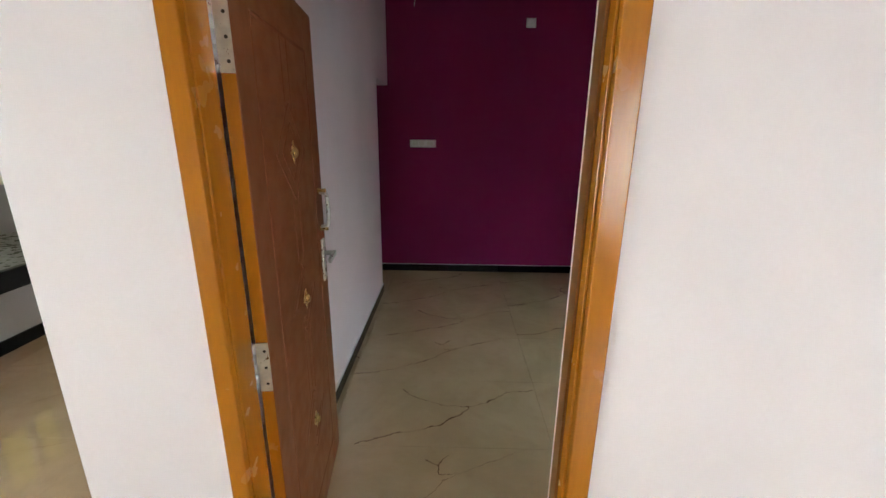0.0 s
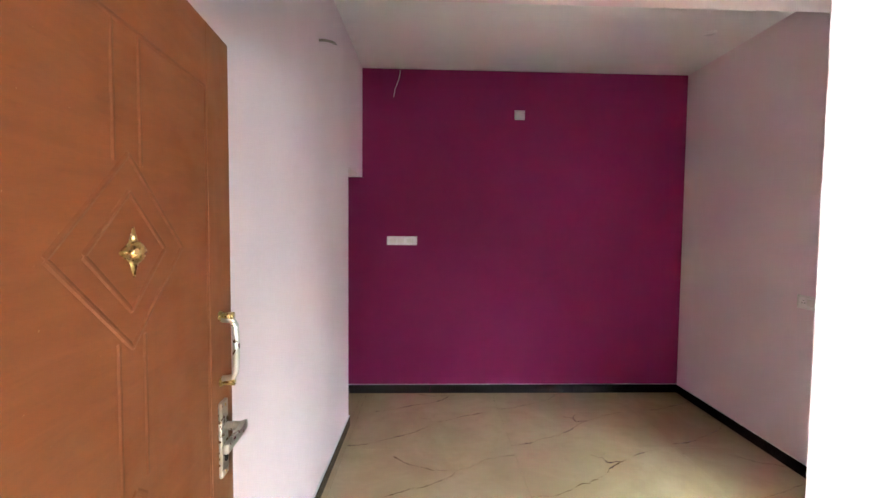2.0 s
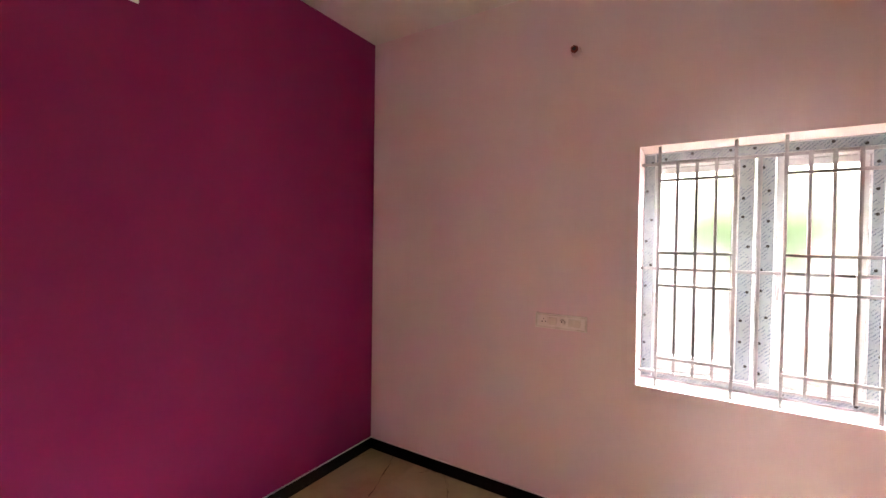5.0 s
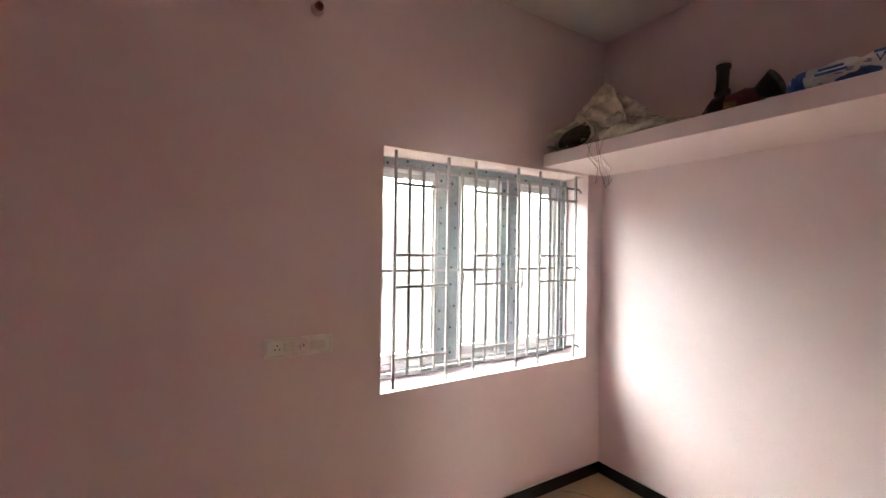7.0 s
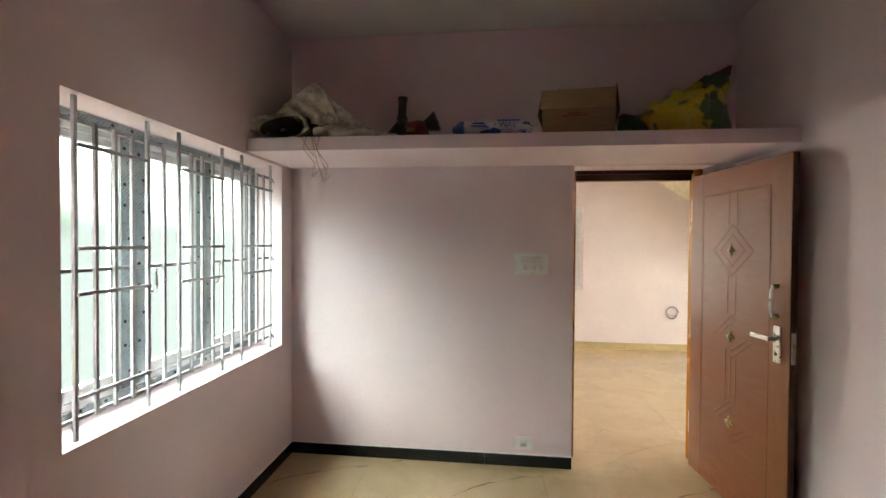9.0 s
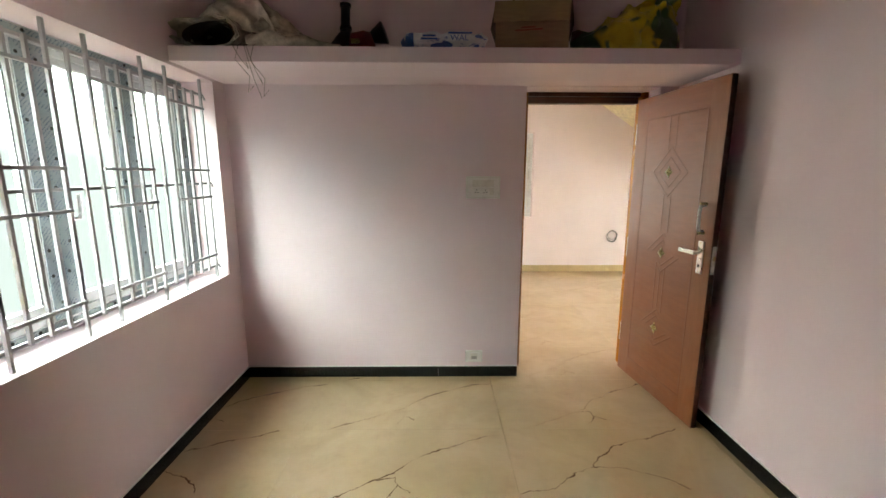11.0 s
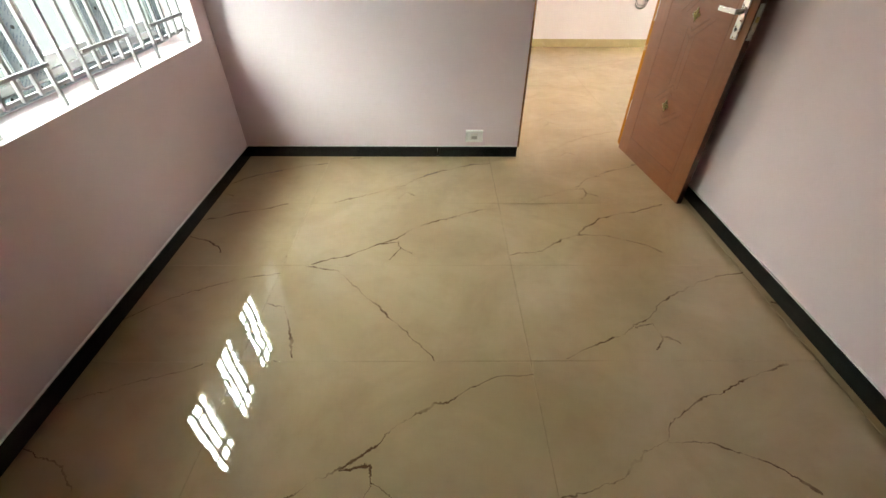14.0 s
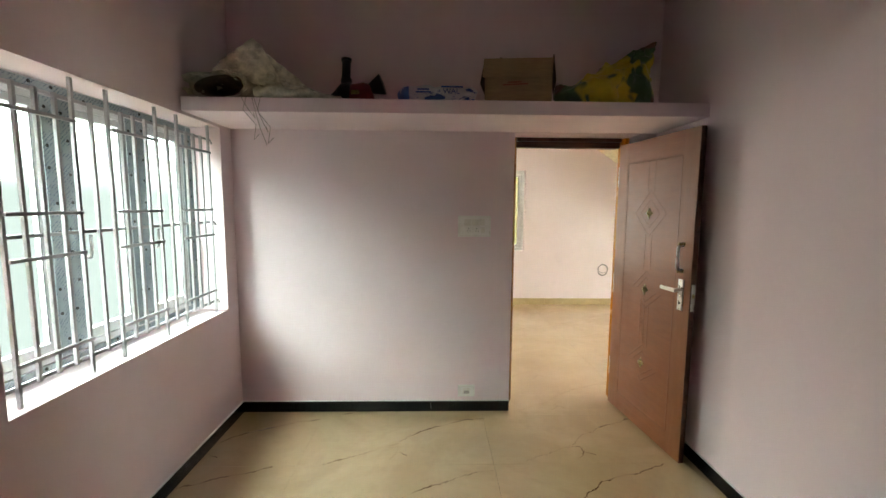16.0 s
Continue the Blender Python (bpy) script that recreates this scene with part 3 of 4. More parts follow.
# ---- window of the room ----
def window():
    t = thing("window_1", "white plastic casement window still in its printed protective film", "window", (W + 0.198, 0, 0), kind="structure")
    y0, y1, z0, z1 = WIN_Y0 + 0.002, WIN_Y1 - 0.002, WIN_Z0 + 0.002, WIN_Z1 - 0.002
    part("window_frame", frame_ring("x", 0, 0.06, y0, y1, z0, z1, 0.05), UPVC, t)
    for a, b in ((1.098, 1.172), (0.617, 0.687)):
        part("mullion", box((0.002, a, z0 + 0.05), (0.058, b, z1 - 0.05), 0.003), UPVC, t)
    for a, b in ((1.178, y1 - 0.052), (0.693, 1.094), (0.206, 0.613)):
        s = part("sash", frame_ring("x", 0.004, 0.05, a, b, z0 + 0.052, z1 - 0.052, 0.03), UPVC, t)
        part("stile", box((0.005, a + 0.0305, z0 + 0.083), (0.049, a + 0.068, z1 - 0.083), 0.003), UPVC, s)
        part("glazing_bead", box((0.018, a + 0.0685, z0 + 0.083), (0.046, a + 0.092, z1 - 0.083), 0.005), UPVC, s)
        part("rail", box((0.012, a + 0.0925, z0 + 0.083), (0.046, b - 0.031, z0 + 0.135), 0.004), UPVC, s)
        part("rail", box((0.012, a + 0.0925, z1 - 0.115), (0.046, b - 0.031, z1 - 0.083), 0.004), UPVC, s)
        part("pane", box((0.030, a + 0.09, z0 + 0.13), (0.035, b - 0.03, z1 - 0.11)), DULLGLASS, s).visible_shadow = False
        part("gasket", box((0.0165, a + 0.0915, z0 + 0.137), (0.019, a + 0.0945, z1 - 0.117)), DARK, s, "thin dark rubber gasket")
    # the fixed side of the frame
    part("side_panel", box((0.004, y0 + 0.0505, z0 + 0.0505), (0.055, 0.2055, z1 - 0.0505), 0.002), UPVC, t)
    # printed film strips with drain holes and screws
    def strip(ya, yb, za, zb):
        s = part("film_strip", box((-0.0035, ya, za), (-0.0005, yb, zb)), TAPE, t, "blue-grey printed protective film")
        tall = zb - za > yb - ya
        n = max(2, round(max(zb - za, yb - ya) / 0.13))
        bm = bmesh.new()
        for i in range(n):
            f = (i + 0.5) / n + random.uniform(-0.02, 0.02)
            y, z = ((ya + yb) / 2 + random.choice((-0.012, 0.012)), za + f * (zb - za)) if tall else (ya + f * (yb - ya), (za + zb) / 2 + random.choice((-0.01, 0.01)))
            rod((-0.0034, y, z), (-0.0055, y, z), 0.0075, 10, bm)
        part("screw_heads", bm, DARK, s)
    strip(y1 - 0.052, y1 - 0.004, z0 + 0.01, z1 - 0.01)
    strip(y0 + 0.004, y0 + 0.05, z0 + 0.01, z1 - 0.01)
    for ya, yb in ((1.184, 1.243), (1.100, 1.170), (0.700, 0.757), (0.619, 0.685), (0.212, 0.258)):
        strip(ya, yb, z0 + 0.06, z1 - 0.06)
    strip(y0 + 0.06, y1 - 0.06, z1 - 0.05, z1 - 0.006)
    strip(y0 + 0.06, y1 - 0.06, z0 + 0.006, z0 + 0.05)
    for y in (1.082, 0.600, 1.612):
        part("window_handle", tube([(-0.004, y, 1.32), (-0.03, y, 1.325), (-0.038, y, 1.35), (-0.036, y - 0.004, 1.43)], 0.008, 8), UPVC, t, "white plastic window handle", True)


window()


def grille():
    t = thing("window_grille", "pale grey painted steel bar grille in the window", "window grille", (3.112, 0, 0))
    r = 0.0072
    def bar(a, b):
        part("bar", box((-r, min(a[0], b[0]) - r, min(a[1], b[1]) - r), (r, max(a[0], b[0]) + r, max(a[1], b[1]) + r), 0.0012, None, 1), GRILLEPAINT, t)
    for y in (1.592, 1.266, 1.078, 0.747, 0.560, 0.225):
        bar((y, WIN_Z0 + 0.004), (y, WIN_Z1 - 0.004))
    for y in (1.510, 1.426, 1.344, 1.172, 0.993, 0.912, 0.828, 0.653, 0.473, 0.395, 0.315):
        bar((y, 0.911), (y, 2.001))
    for z in (2.001, 1.455, 0.911):
        for a, b in ((WIN_Y0 + 0.03, WIN_Y1 - 0.004),):
            part("rail", box((r, a, z - r), (r * 2.6, b, z + r), 0.0012, None, 1), GRILLEPAINT, t)
        part("bent_end", tube([(r * 2, WIN_Y0 + 0.035, z), (r * 2, WIN_Y0 + 0.02, z), (r * 2, WIN_Y0 + 0.001, z - 0.022)], r, 6), GRILLEPAINT, t)
    for ya, yb in ((1.592, 1.266), (1.078, 0.747), (0.560, 0.225)):
        for z in (1.912, 1.538, 1.371, 0.993):
            part("cross_bar", box((-r * 2.6, yb, z - r), (-r, ya, z + r), 0.0012, None, 1), GRILLEPAINT, t)


grille()


def hall_windows():
    for name, x0, x1, z0, z1, n in (("window_3", 0.19, 1.35, 0.86, 2.12, 3), ("window_4", 2.1, 3.0, 0.5, 2.12, 2)):
        t = thing(name, "white plastic framed hall window in a painted reveal", "window", (0, HALL_Y0 - 0.13, 0), kind="structure")
        part("window_frame", frame_ring("y", 0, 0.06, x0 + 0.002, x1 - 0.002, z0 + 0.002, z1 - 0.002, 0.05), UPVC, t)
        for i in range(n):
            a = x0 + 0.052 + i * (x1 - x0 - 0.104) / n
            b = a + (x1 - x0 - 0.104) / n
            part("sash", frame_ring("y", 0.01, 0.045, a, b, z0 + 0.054, z1 - 0.054, 0.045), UPVC, t)
            part("pane", box((a + 0.045, 0.025, z0 + 0.1), (b - 0.045, 0.031, z1 - 0.1)), FILMGLASS if name == "window_3" else GLASS, t).visible_shadow = False


hall_windows()


# Out of view: this window is added only to let more daylight into the hall.
def added_end_window():
    t = thing("added_window_5", "unseen white plastic framed window added to light the hall", "window", (HALL_X0 - 0.13, 0, 0), kind="structure")
    part("window_frame", frame_ring("x", 0, 0.06, -2.898, -1.202, 0.502, 2.118, 0.05), UPVC, t)
    for i in range(3):
        a = -2.848 + i * 0.532
        part("sash", frame_ring("x", 0.01, 0.045, a, a + 0.532, 0.554, 2.066, 0.045), UPVC, t)
        part("pane", box((0.025, a + 0.045, 0.6), (0.031, a + 0.487, 2.02)), GLASS, t).visible_shadow = False


added_end_window()


# ---- switches, sockets and small fittings ----
def switch_plate(name, label, at, width, height, turn, modules, knob=None, kind="switch plate"):
    """A wall plate in its own plane: u along the wall, z up, -y out of the wall."""
    t = thing(name, label, kind, at, "wall plates", turn=turn)
    part("plate", box((0, -0.011, 0), (width, 0, height), 0.003), PLASTIC, t)
    part("cover_rim", frame_ring("y", -0.0125, -0.0111, 0.006, width - 0.006, 0.006, height - 0.006, 0.004), PLASTIC2, t)
    for u0, z0, u1, z1, sort in modules:
        m = part("rocker" if sort == "s" else "socket", box((u0, -0.0165 if sort == "s" else -0.0145, z0), (u1, -0.0112, z1), 0.0018), PLASTIC2 if sort == "s" else PLASTIC, t)
        if sort == "o":
            cu, cz = (u0 + u1) / 2, (z0 + z1) / 2
            for du, dz in ((0, 0.011), (-0.009, -0.006), (0.009, -0.006)):
                part("pin_hole", rod((cu + du, -0.0140, cz + dz), (cu + du, -0.0152, cz + dz), 0.0032, 10), DARK, m)
    if knob:
        k = part("regulator_knob", rod((knob[0], -0.011, knob[1]), (knob[0], -0.030, knob[1]), 0.017, 20, None, 0.014), PLASTIC, t, "round white fan regulator knob")
        part("pointer", box((knob[0] - 0.002, -0.0315, knob[1]), (knob[0] + 0.002, -0.0302, knob[1] + 0.013)), DARK, k)
    return t


def fittings():
    # beside the door: two rows of rockers and sockets
    mods = []
    for u, w, z, sort in ((0.046, 0.052, 0.084, "s"), (0.100, 0.096, 0.084, "s"), (0.046, 0.062, 0.026, "o"), (0.110, 0.056, 0.026, "o"), (0.168, 0.028, 0.026, "s")):
        mods.append((u, z, u + w, z + 0.046, sort))
    switch_plate("switch_board", "white plastic switch board with sockets beside the doorway", (1.441, 0.0006, 1.348), 0.242, 0.155, 180, mods)
    # low socket
    t = switch_plate("socket_outlet", "white plastic low socket box above the black skirting", (1.428, 0.0006, 0.118), 0.128, 0.092, 180, [])
    part("recess", box((0.038, -0.0135, 0.022), (0.09, -0.0112, 0.07), 0.001), PLASTIC2, t)
    part("insert", box((0.044, -0.0152, 0.026), (0.084, -0.0137, 0.05), 0.001), plain("grey_insert", (0.42, 0.41, 0.37), 0.5), t)
    # window wall, switches and regulator
    switch_plate("switch_board", "white plastic switch board with a round regulator knob", (W - 0.0006, 2.228, 1.083), 0.296, 0.087, -90,
                 [(0.03, 0.024, 0.075, 0.066, "o"), (0.08, 0.024, 0.128, 0.066, "s"), (0.195, 0.024, 0.262, 0.066, "s")], (0.162, 0.045))
    # accent wall
    switch_plate("switch_board", "white plastic switch strip on the purple wall", (0.232, L - 0.0006, 1.42), 0.283, 0.082, 0,
                 [(0.03, 0.022, 0.09, 0.062, "s"), (0.1, 0.022, 0.16, 0.062, "s"), (0.185, 0.022, 0.25, 0.062, "s")])
    t = thing("blank_plate", "small square white blank plate on the purple wall", "blank plate", (1.419, L - 0.0006, 2.603), "wall plates")
    part("plate", box((0, -0.01, 0), (0.096, 0, 0.088), 0.003), PLASTIC, t)
    part("cover_rim", frame_ring("y", -0.0115, -0.0101, 0.006, 0.09, 0.006, 0.082, 0.004), PLASTIC2, t)
    # pipe stub in the window wall
    t = thing("pipe_stub", "rust red capped pipe stub in a plastered collar", "pipe", (W, 2.022, 2.661))
    part("collar", rod((-0.0006, 0, 0), (-0.035, 0, 0), 0.030, 20, None, 0.026), PINK, t, "pink painted collar")
    part("cap", rod((-0.0352, 0, 0), (-0.045, 0, 0), 0.021, 18, None, 0.019), RUSTRED, t, "rust red cap")
    part("bore", rod((-0.0452, 0, 0), (-0.047, 0, 0), 0.011, 14), DARK, t)
    # loose wire ends
    t = thing("wire_end", "short bare wire end poking out of the plaster", "wire", (0, 2.0, 2.63))
    part("wire", tube([(-0.002, 0.0, 0.0), (0.03, 0.03, 0.012), (0.05, 0.1, 0.035), (0.052, 0.17, 0.055)], 0.008, 8), WIRE, t, "", True)
    part("core", tube([(0.052, 0.17, 0.055), (0.054, 0.2, 0.062)], 0.003, 8), DARK, t)
    t = thing("wire_end", "thin pale wire hanging down the purple wall", "wire", (0.345, L, 3.01))
    part("wire", tube([(0, -0.002, 0.03), (0.004, -0.006, 0.0), (-0.012, -0.008, -0.07), (-0.045, -0.007, -0.15), (-0.055, -0.004, -0.22)], 0.0025, 6), PLASTIC, t, "", True)
    t = thing("ceiling_cover", "small round white cover flush on the ceiling", "ceiling cover", (2.70, 2.68, H))
    part("cover", rod((0, 0, -0.0006), (0, 0, -0.006), 0.045, 24, None, 0.042), PLASTIC, t)
    # coil of cable on the far hall wall
    t = thing("cable_coil", "dark coil of cable hanging at a wall point", "cable", (-1.08, HALL_Y0 + 0.02, 0.57))
    for k in range(3):
        pts = [(0.078 * math.cos(a) + 0.005 * k, 0.006 * math.sin(3 * a + k) + 0.007 * k, 0.085 * math.sin(a) - 0.004 * k) for a in np.linspace(0, 2 * math.pi * 0.97, 28)]
        part("loop", tube(pts, 0.005, 6), CABLE, t, "", True)
    part("strap", tube([(-0.09, 0.01, 0.02), (-0.03, 0.012, -0.05), (0.05, 0.012, -0.045), (0.09, 0.01, 0.03)], 0.004, 6), CABLE, t, "", True)


fittings()


# ---- things on the loft ----
def fold(p):
    """Sharp-edged crumpling, like stiff plastic or sacking."""
    return 0.5 - 2.2 * abs(noise.noise(p))


def loft_skin(sections, n=26, crease=0.02, freq=9.0, seed=0.0, base=None, closed=True):
    """A soft skin through oval sections (centre, half width, half height) strung along their centres, with creases."""
    bm = bmesh.new()
    rings = []
    pts = [Vector(c) for c, _, _ in sections]
    for i, (c, a, b) in enumerate(sections):
        d = pts[min(i + 1, len(pts) - 1)] - pts[max(i - 1, 0)]
        side = Vector((-d.y, d.x, 0)).normalized()
        up = d.cross(side).normalized() * -1
        if up.z < 0:
            up = -up
        ring = []
        for k in range(n):
            w = 2 * math.pi * k / n
            p = Vector(c) + side * a * math.cos(w) + up * b * math.sin(w)
            f = fold(p * freq + Vector((seed, 0, 0))) + 0.4 * fold(p * freq * 2.3 + Vector((0, seed, 0)))
            p += (p - Vector(c)).normalized() * f * crease * (1.0 if (a + b) > 0.06 else 0.3)
            if base is not None:
                p.z = max(p.z, base + 0.001)
            ring.append(bm.verts.new(p))
        rings.append(ring)
    for r0, r1 in zip(rings, rings[1:]):
        for k in range(n):
            bm.faces.new((r0[k], r0[(k + 1) % n], r1[(k + 1) % n], r1[k]))
    if closed:
        bm.faces.new(rings[0])
        bm.faces.new(rings[-1])
    return bm


def steps(sections, n):
    """More sections between the given ones."""
    out = []
    for (c0, a0, b0), (c1, a1, b1) in zip(sections, sections[1:]):
        for i in range(n):
            f = i / n
            out.append((tuple(Vector(c0).lerp(Vector(c1), f)), a0 + (a1 - a0) * f, b0 + (b1 - b0) * f))
    return out + [sections[-1]]


def sheet(corners, nu, nv, crease, freq, seed):
    """A crumpled four-cornered sheet."""
    a, b, c, d = [Vector(p) for p in corners]
    nrm = (b - a).cross(d - a).normalized()
    bm = bmesh.new()
    g = []
    for i in range(nu + 1):
        row = []
        for j in range(nv + 1):
            u, v = i / nu, j / nv
            p = a.lerp(b, u).lerp(d.lerp(c, u), v)
            f = fold(p * freq + Vector((seed, seed, 0))) + 0.4 * fold(p * freq * 2.1)
            row.append(bm.verts.new(p + nrm * f * crease))
        g.append(row)
    for i in range(nu):
        for j in range(nv):
            bm.faces.new((g[i][j], g[i + 1][j], g[i + 1][j + 1], g[i][j + 1]))
    return bm


def thicken(ob, t):
    m = ob.modifiers.new("thickness", "SOLIDIFY")
    m.thickness = t
    return ob


Z = LOFT_Z1


def sack():
    t = thing("sack", "crumpled grey woven sack lying open on the loft", "sack", (2.75, 0.4, Z))
    body = [((0.03, 0.16, 0.078), 0.195, 0.076), ((0.03, 0.13, 0.078), 0.185, 0.074), ((0.0, 0.02, 0.085), 0.17, 0.08), ((-0.06, -0.12, 0.075), 0.18, 0.07), ((-0.1, -0.24, 0.05), 0.15, 0.04)]
    body = [((c[0] + 0.1, c[1], c[2]), a, b) for c, a, b in body]
    ob = thicken(part("body", loft_skin(steps(body, 5), 40, 0.024, 8, 2.0, 0.0, False), SACKCLOTH, t, "", True), -0.004)
    part("lining", loft_skin(steps([((c[0], c[1] - 0.012, c[2]), a * 0.9, b * 0.86) for c, a, b in body[1:]], 4), 24, 0.012, 10, 2.0, 0.004, False), SACKIN, t, "sack lining coloured dark for the shade inside", True)
    bm = loft_skin(steps([((-0.08, 0.12, 0.03), 0.05, 0.03), ((-0.18, 0.10, 0.045), 0.07, 0.045), ((-0.36, 0.09, 0.035), 0.08, 0.035), ((-0.58, 0.08, 0.015), 0.06, 0.012)], 6), 24, 0.022, 10, 5.0, 0.0)
    part("trailing_end", bm, SACKCLOTH, t, "", True)
    thicken(part("folded_flap", sheet([(0.17, 0.12, 0.175), (-0.28, 0.13, 0.025), (-0.11, 0.07, 0.32), (-0.05, 0.05, 0.37)], 30, 30, 0.020, 9, 3.0), SACKCLOTH, t, "", True), 0.004)
    thicken(part("folded_flap", sheet([(-0.05, 0.12, 0.12), (-0.52, 0.12, 0.012), (-0.40, 0.03, 0.07), (-0.10, 0.03, 0.31)], 30, 26, 0.024, 9, 6.0), SACKCLOTH, t, "", True), 0.004)


def power_tool():
    t = thing("power_tool", "red and black hand power tool lying on the loft", "power tool", (2.165, 0.2, Z))
    t.scale = (1.35, 1.35, 1.35)
    part("motor_body", loft_skin(steps([((0.06, 0, 0.07), 0.03, 0.03), ((0.04, 0, 0.075), 0.05, 0.05), ((-0.07, 0, 0.09), 0.055, 0.055), ((-0.1, 0, 0.1), 0.035, 0.04)], 3), 20, 0.004, 20, 1, 0.002), REDPLASTIC, t, "", True)
    part("nose", rod((0.05, 0, 0.075), (0.125, 0, 0.05), 0.045, 16, None, 0.012), BLACKPLASTIC, t, "", True)
    part("handle", tube([(0.02, 0.0, 0.09), (0.028, 0, 0.16), (0.024, 0, 0.245)], 0.021, 12), BLACKPLASTIC, t, "black rubber handle", True)
    part("handle_cap", rod((0.024, 0, 0.243), (0.0235, 0, 0.256), 0.025, 16), BLACKPLASTIC, t)
    part("gear_housing", loft_skin(steps([((0.075, 0, 0.085), 0.03, 0.03), ((0.05, 0, 0.085), 0.056, 0.056), ((0.01, 0, 0.085), 0.058, 0.058), ((0.0, 0, 0.085), 0.05, 0.05)], 2), 20, 0.003, 20, 1, 0.002), BLACKPLASTIC, t, "black gear housing", True)
    part("guard", box((0.0, -0.05, 0.0), (0.09, 0.06, 0.035), 0.01), BLACKPLASTIC, t)
    part("grip_ring", rod((0.026, 0, 0.145), (0.027, 0, 0.16), 0.027, 16), BLACKPLASTIC, t)
    part("funnel", rod((-0.075, 0, 0.11), (-0.15, 0.01, 0.135), 0.018, 16, None, 0.05), BLACKPLASTIC, t, "flared black end", True)
    for x in (0.025, -0.06):
        part("foot", box((x - 0.02, -0.04, 0.0), (x + 0.02, 0.045, 0.04), 0.006), BLACKPLASTIC, t)
    part("badge", box((-0.045, 0.052, 0.075), (-0.005, 0.060, 0.095), 0.002), BRASS, t)


def text_mesh(body, size, mat, name, parent, m):
    cu = bpy.data.curves.new("letters", "FONT")
    cu.body, cu.size, cu.extrude = body, size, 0.0008
    tmp = bpy.data.objects.new("letters", cu)
    me = bpy.data.meshes.new_from_object(tmp)
    bpy.data.objects.remove(tmp)
    me.materials.append(mat)
    ob = new(name, me)
    ob.parent = parent
    ob.matrix_local = m
    return ob


def putty_bag():
    t = thing("plastic_bag", "rolled white plastic bag with blue print on the loft", "plastic bag", (1.60, 0.44, Z))
    sec = [((0.235, 0, 0.035), 0.025, 0.02), ((0.2, 0, 0.05), 0.07, 0.042), ((0.08, 0, 0.055), 0.085, 0.05), ((-0.1, 0, 0.055), 0.085, 0.052), ((-0.2, 0, 0.052), 0.08, 0.048), ((-0.228, 0, 0.04), 0.05, 0.03)]
    part("roll", loft_skin(steps(sec, 5), 36, 0.024, 17, 4.0, 0.0), BAGWHITE, t, "", True)
    sec = [((0.24, 0, 0.04), 0.022, 0.02), ((0.205, 0, 0.05), 0.074, 0.046), ((0.17, 0, 0.052), 0.082, 0.051)]
    part("printed_end", loft_skin(steps(sec, 3), 24, 0.012, 14, 4.0, 0.002), BLUEINK, t, "blue printed end", True)
    up = Matrix.Translation((-0.03, 0.101, 0.045)) @ Matrix.Rotation(math.pi, 4, "Z") @ Matrix.Rotation(radians(78), 4, "X")
    text_mesh("WAL", 0.045, BLUEINK, "print", t, up)
    for x0, x1, z in ((0.04, 0.13, 0.05), (0.05, 0.12, 0.065), (-0.15, -0.02, 0.09)):
        part("print", box((x0, 0.094 if z < 0.08 else 0.06, z), (x1, 0.101 if z < 0.08 else 0.068, z + 0.008)), BLUEINK, t)


def carton():
    t = thing("cardboard_box", "brown cardboard box with its lid folded over the front", "box", (1.085, 0.34, Z), turn=-13)
    w, d, h = 0.2, 0.15, 0.255
    bm = bmesh.new()
    box((-w, d - 0.005, 0), (w, d, h), 0.001, bm, 1)
    box((-w, -d, 0), (w, -d + 0.005, h), 0.001, bm, 1)
    box((-w, -d + 0.005, 0), (-w + 0.005, d - 0.005, h), 0.001, bm, 1)
    box((w - 0.005, -d + 0.005, 0), (w, d - 0.005, h), 0.001, bm, 1)
    box((-w + 0.005, -d + 0.005, 0), (w - 0.005, d - 0.005, 0.005), 0.0, bm)
    part("body", bm, CARD, t)
    f = part("front_flap", box((-w - 0.004, 0, -0.115), (w + 0.006, 0.005, 0.0), 0.002), CARD, t)
    f.matrix_local = pose(0, d + 0.002, h + 0.012, 7, -2.5, 0)
    f = part("top_flap", box((-w, -2 * d + 0.02, 0), (w, 0, 0.005), 0.002), CARD, t)
    f.matrix_local = pose(0, d, h + 0.008, -7, -2.5, 0)
    f = part("side_flap", box((0, -d + 0.01, -0.12), (0.005, d - 0.01, 0.0), 0.002), CARDSHADE, t, "side flap coloured dark for its shade")
    f.matrix_local = pose(w + 0.004, 0, h - 0.002, 0, -10, 0)
    f = part("side_flap", box((0, -d + 0.01, 0.0), (0.005, d - 0.01, 0.045), 0.002), CARDSHADE, t)
    f.matrix_local = pose(w - 0.13, 0, h + 0.01, 0, 62, 0)
    f = part("side_flap", box((-0.005, -d + 0.01, -0.13), (0.0, d + 0.008, 0.022), 0.002), CARDSHADE, t)
    f.matrix_local = pose(-w - 0.003, 0, h, 0, 6, 0)
    for x0, x1, z in ((-0.06, 0.09, 0.115), (-0.02, 0.06, 0.128)):
        part("print", box((x0, d + 0.0006, z), (x1, d + 0.0022, z + 0.008)), INK, t, "orange printed bar")
    part("sealing_tape", box((w + 0.0004, -0.03, 0), (w + 0.001, 0.03, h * 0.5)), CARDSHADE, t)


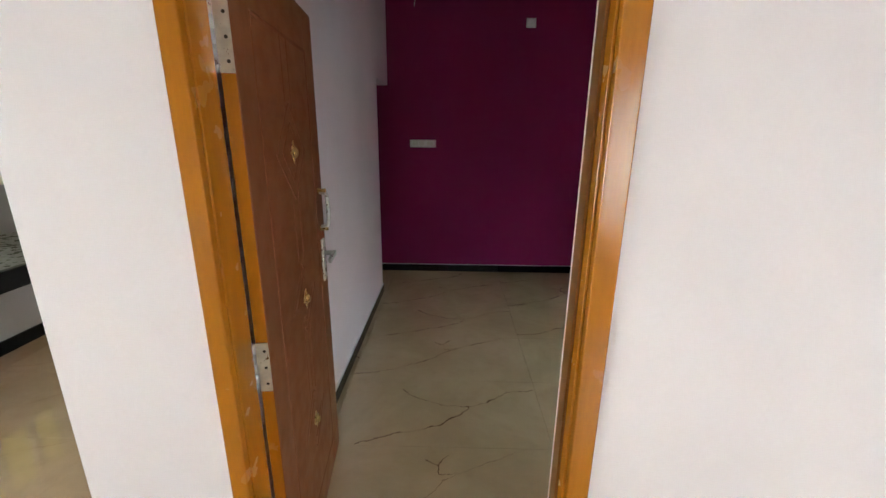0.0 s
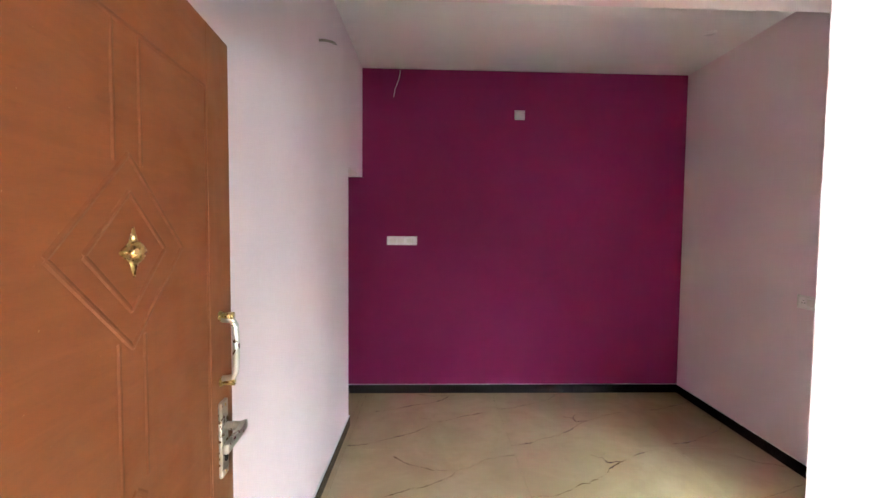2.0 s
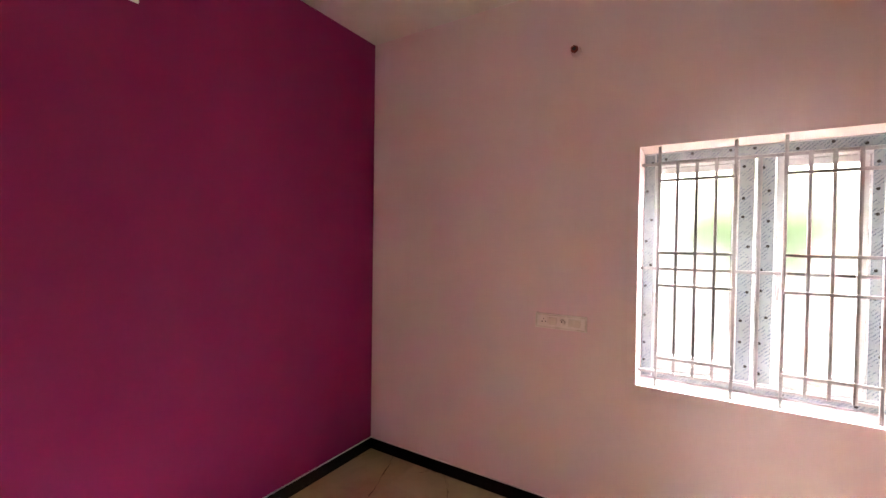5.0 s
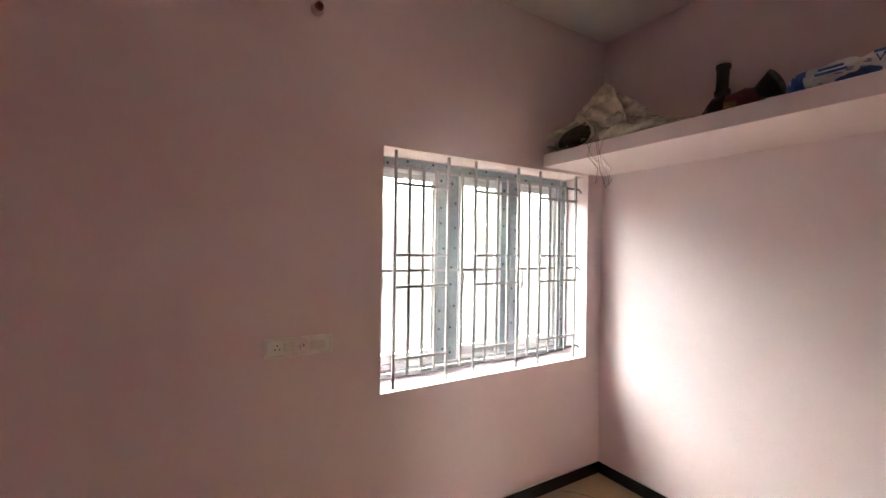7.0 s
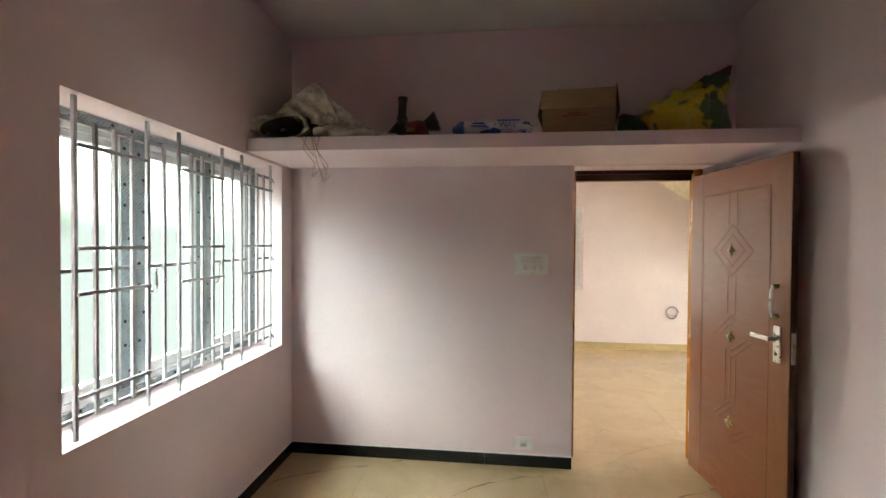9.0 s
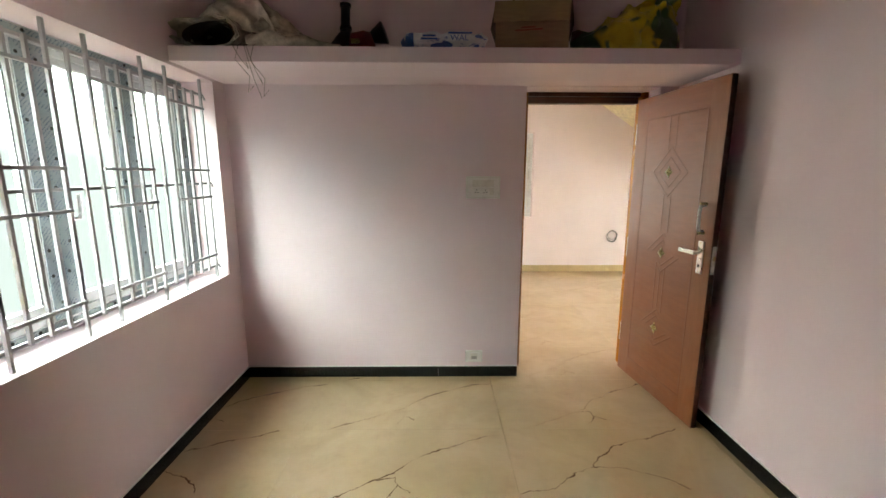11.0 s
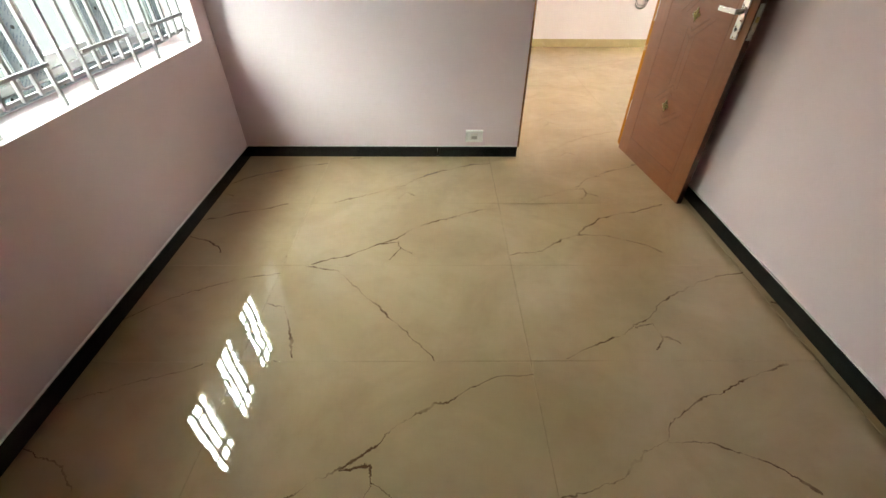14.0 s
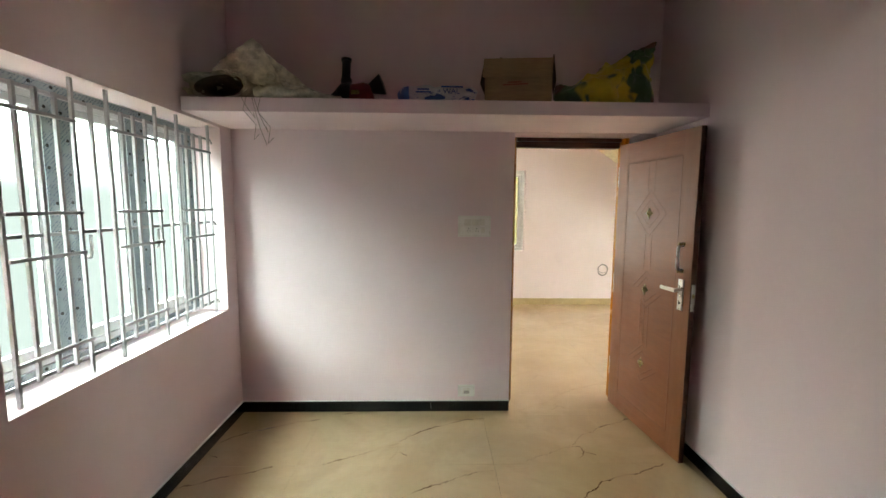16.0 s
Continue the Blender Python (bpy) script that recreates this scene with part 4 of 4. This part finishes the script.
def yellow_bag():
    t = thing("plastic_bag", "yellow and green printed plastic bag slumped on the loft", "plastic bag", (0.56, 0.38, Z))
    sec = [((0.30, 0.02, 0.04), 0.03, 0.03), ((0.25, 0.02, 0.07), 0.09, 0.065), ((0.12, 0.02, 0.085), 0.13, 0.085), ((0.0, 0.02, 0.12), 0.13, 0.12), ((-0.12, 0.0, 0.15), 0.11, 0.14), ((-0.22, 0.0, 0.18), 0.08, 0.15), ((-0.27, 0.0, 0.2), 0.03, 0.16)]
    part("bag", loft_skin(steps(sec, 6), 40, 0.05, 7.5, 8.0, 0.0), BAGYELLOW, t, "", True)
    thicken(part("gathered_top", sheet([(0.06, 0.05, 0.18), (-0.26, 0.03, 0.02), (-0.31, 0.0, 0.405), (-0.18, 0.0, 0.365)], 26, 26, 0.05, 12, 2.0), BAGYELLOW, t, "", True), 0.003)


def hanging_wires():
    t = thing("binding_wire", "tangle of thin wire hanging over the loft edge", "wire", (2.66, LOFT_Y, Z))
    for k, (x, l, s) in enumerate(((0.06, 0.12, 1), (0.03, 0.24, -1), (-0.01, 0.2, 1), (-0.05, 0.26, -1), (0.0, 0.27, 1))):
        pts = [(x, -0.16, 0.02), (x, -0.02, 0.012), (x, 0.008, 0.0), (x - 0.02 * s, 0.014, -0.3 * l), (x - 0.05, 0.02 + 0.01 * s, -0.65 * l), (x - 0.06 - 0.02 * s, 0.018, -l), (x - 0.075, 0.03, -l + 0.03)]
        part("strand", tube(pts, 0.0016, 5), WIRE, t, "", True)


sack()
power_tool()
putty_bag()
carton()
yellow_bag()
hanging_wires()


# ---- outside ----
solid("ground", box((-40, -40, -0.5), (60, 40, -0.45)), EARTH, "bare dry earth around the house", "ground")


def backdrop(name, a, b, mat, label):
    return solid(name, box(a, b), mat, label, "backdrop")


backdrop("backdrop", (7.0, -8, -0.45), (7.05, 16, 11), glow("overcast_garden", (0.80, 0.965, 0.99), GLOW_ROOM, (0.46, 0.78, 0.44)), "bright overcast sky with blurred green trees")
backdrop("backdrop", (-4, -9.05, -0.45), (9, -9.0, 9), glow("overcast_street", (1.0, 0.985, 0.97), GLOW_HALL), "bright overcast sky beyond the hall windows")
backdrop("backdrop", (-8.05, -9, -0.45), (-8.0, 9, 8), glow("overcast_side", (1.0, 0.99, 0.98), GLOW_SIDE), "bright overcast sky beyond the side window")


# ---- skirting and floor pieces ----
def skirting(name, label, runs, height, thick, mat, step=0.6, gap=0.0004, cap=None):
    """runs: start, end, outward normal (into the room), all in plan."""
    t = thing(name, label, "skirting", kind="structure")
    made = {}
    for (x0, y0), (x1, y1), (nx, ny) in runs:
        d = Vector((x1 - x0, y1 - y0, 0))
        n = d.length
        d.normalize()
        a = 0.0
        while a < n - 0.01:
            ln = min(step, n - a)
            key = round(ln, 3)
            if key not in made:
                made[key] = mesh("piece", box((gap, 0.0003, 0.0), (key - gap, thick, height), 0.0015, None, 1), mat)
            ob = new("piece", made[key])
            ob.parent = t
            p = Vector((x0, y0, 0)) + d * a
            flip = d.x * ny - d.y * nx
            ang = math.degrees(math.atan2(d.y, d.x))
            if flip < 0:
                p = p + d * ln
                ang += 180
            ob.matrix_local = pose(p.x, p.y, 0.0005, 0, 0, ang)
            if cap:
                part("sealant", box((0, 0.0003, height + 0.0008), (ln, thick - 0.001, height + 0.005), 0.001, None, 1), cap, t).matrix_local = pose(p.x, p.y, 0, 0, 0, ang)
            a += ln
    return t


skirting("baseboard", "black polished granite skirting pieces along the room walls", [
    ((DOOR_X1, 0), (W, 0), (0, 1)), ((W, 0.013), (W, L), (-1, 0)), ((W - 0.013, L), (-1.48, L), (0, -1)), ((0, NOOK_Y), (0, 0.0), (1, 0))], 0.082, 0.012, GRANITE, cap=WHITE)
skirting("trim", "cream tile skirting pieces along the hall wall", [((HALL_X0, HALL_Y0), (HALL_X1, HALL_Y0), (0, 1)), ((W, HALL_Y1), (DOOR_X1 + 0.04, HALL_Y1), (0, -1)), ((DOOR_X0 - 0.02, HALL_Y1), (-0.286, HALL_Y1), (0, -1))], 0.10, 0.01, CREAMTILE, 1.2)


def floor():
    f = solid("floor", box((HALL_X0 - T, HALL_Y0 - T, -0.1), (W + T, L + T, -0.009)), GROUT, "glossy cream marble tile floor with brown veins", "floor")
    gap = 0.0004
    made = {}

    def lay(x0, y0, x1, y1, parent, only=None):
        i0, i1 = math.floor((x0 - TILE_X0) / TILE_X), math.ceil((x1 - TILE_X0) / TILE_X)
        j0, j1 = math.floor((y0 - TILE_Y0) / TILE_Y), math.ceil((y1 - TILE_Y0) / TILE_Y)
        for i in range(i0, i1):
            for j in range(j0, j1):
                a, b = max(x0, TILE_X0 + i * TILE_X), min(x1, TILE_X0 + (i + 1) * TILE_X)
                c, d = max(y0, TILE_Y0 + j * TILE_Y), min(y1, TILE_Y0 + (j + 1) * TILE_Y)
                if b - a < 0.02 or d - c < 0.02:
                    continue
                sort = only or ("b" if i % 2 == 0 and j % 2 else "c" if i % 2 and j % 4 == 2 else "a")
                key = (round(b - a, 3), round(d - c, 3), sort)
                if key not in made:
                    made[key] = mesh("tile", box((gap, gap, -0.0088), (key[0] - gap, key[1] - gap, 0), 0.0004, None, 1), TILES[sort])
                ob = new("tile", made[key])
                ob.parent = parent
                ob.matrix_local = pose(a, c, 0)

    lay(0, 0, W, L, f)
    lay(DOOR_X0, HALL_Y1, DOOR_X1, 0, f, "faint")
    lay(HALL_X0, HALL_Y0, W, HALL_Y1, f, "faint")
    lay(HALL_X0, HALL_Y1, -0.286, 2.65, f, "faint")
    lay(HALL_X0, 2.65, -1.6, 3.6, f, "faint")
    lay(-1.5, NOOK_Y - 0.1, 0, L, f)


floor()
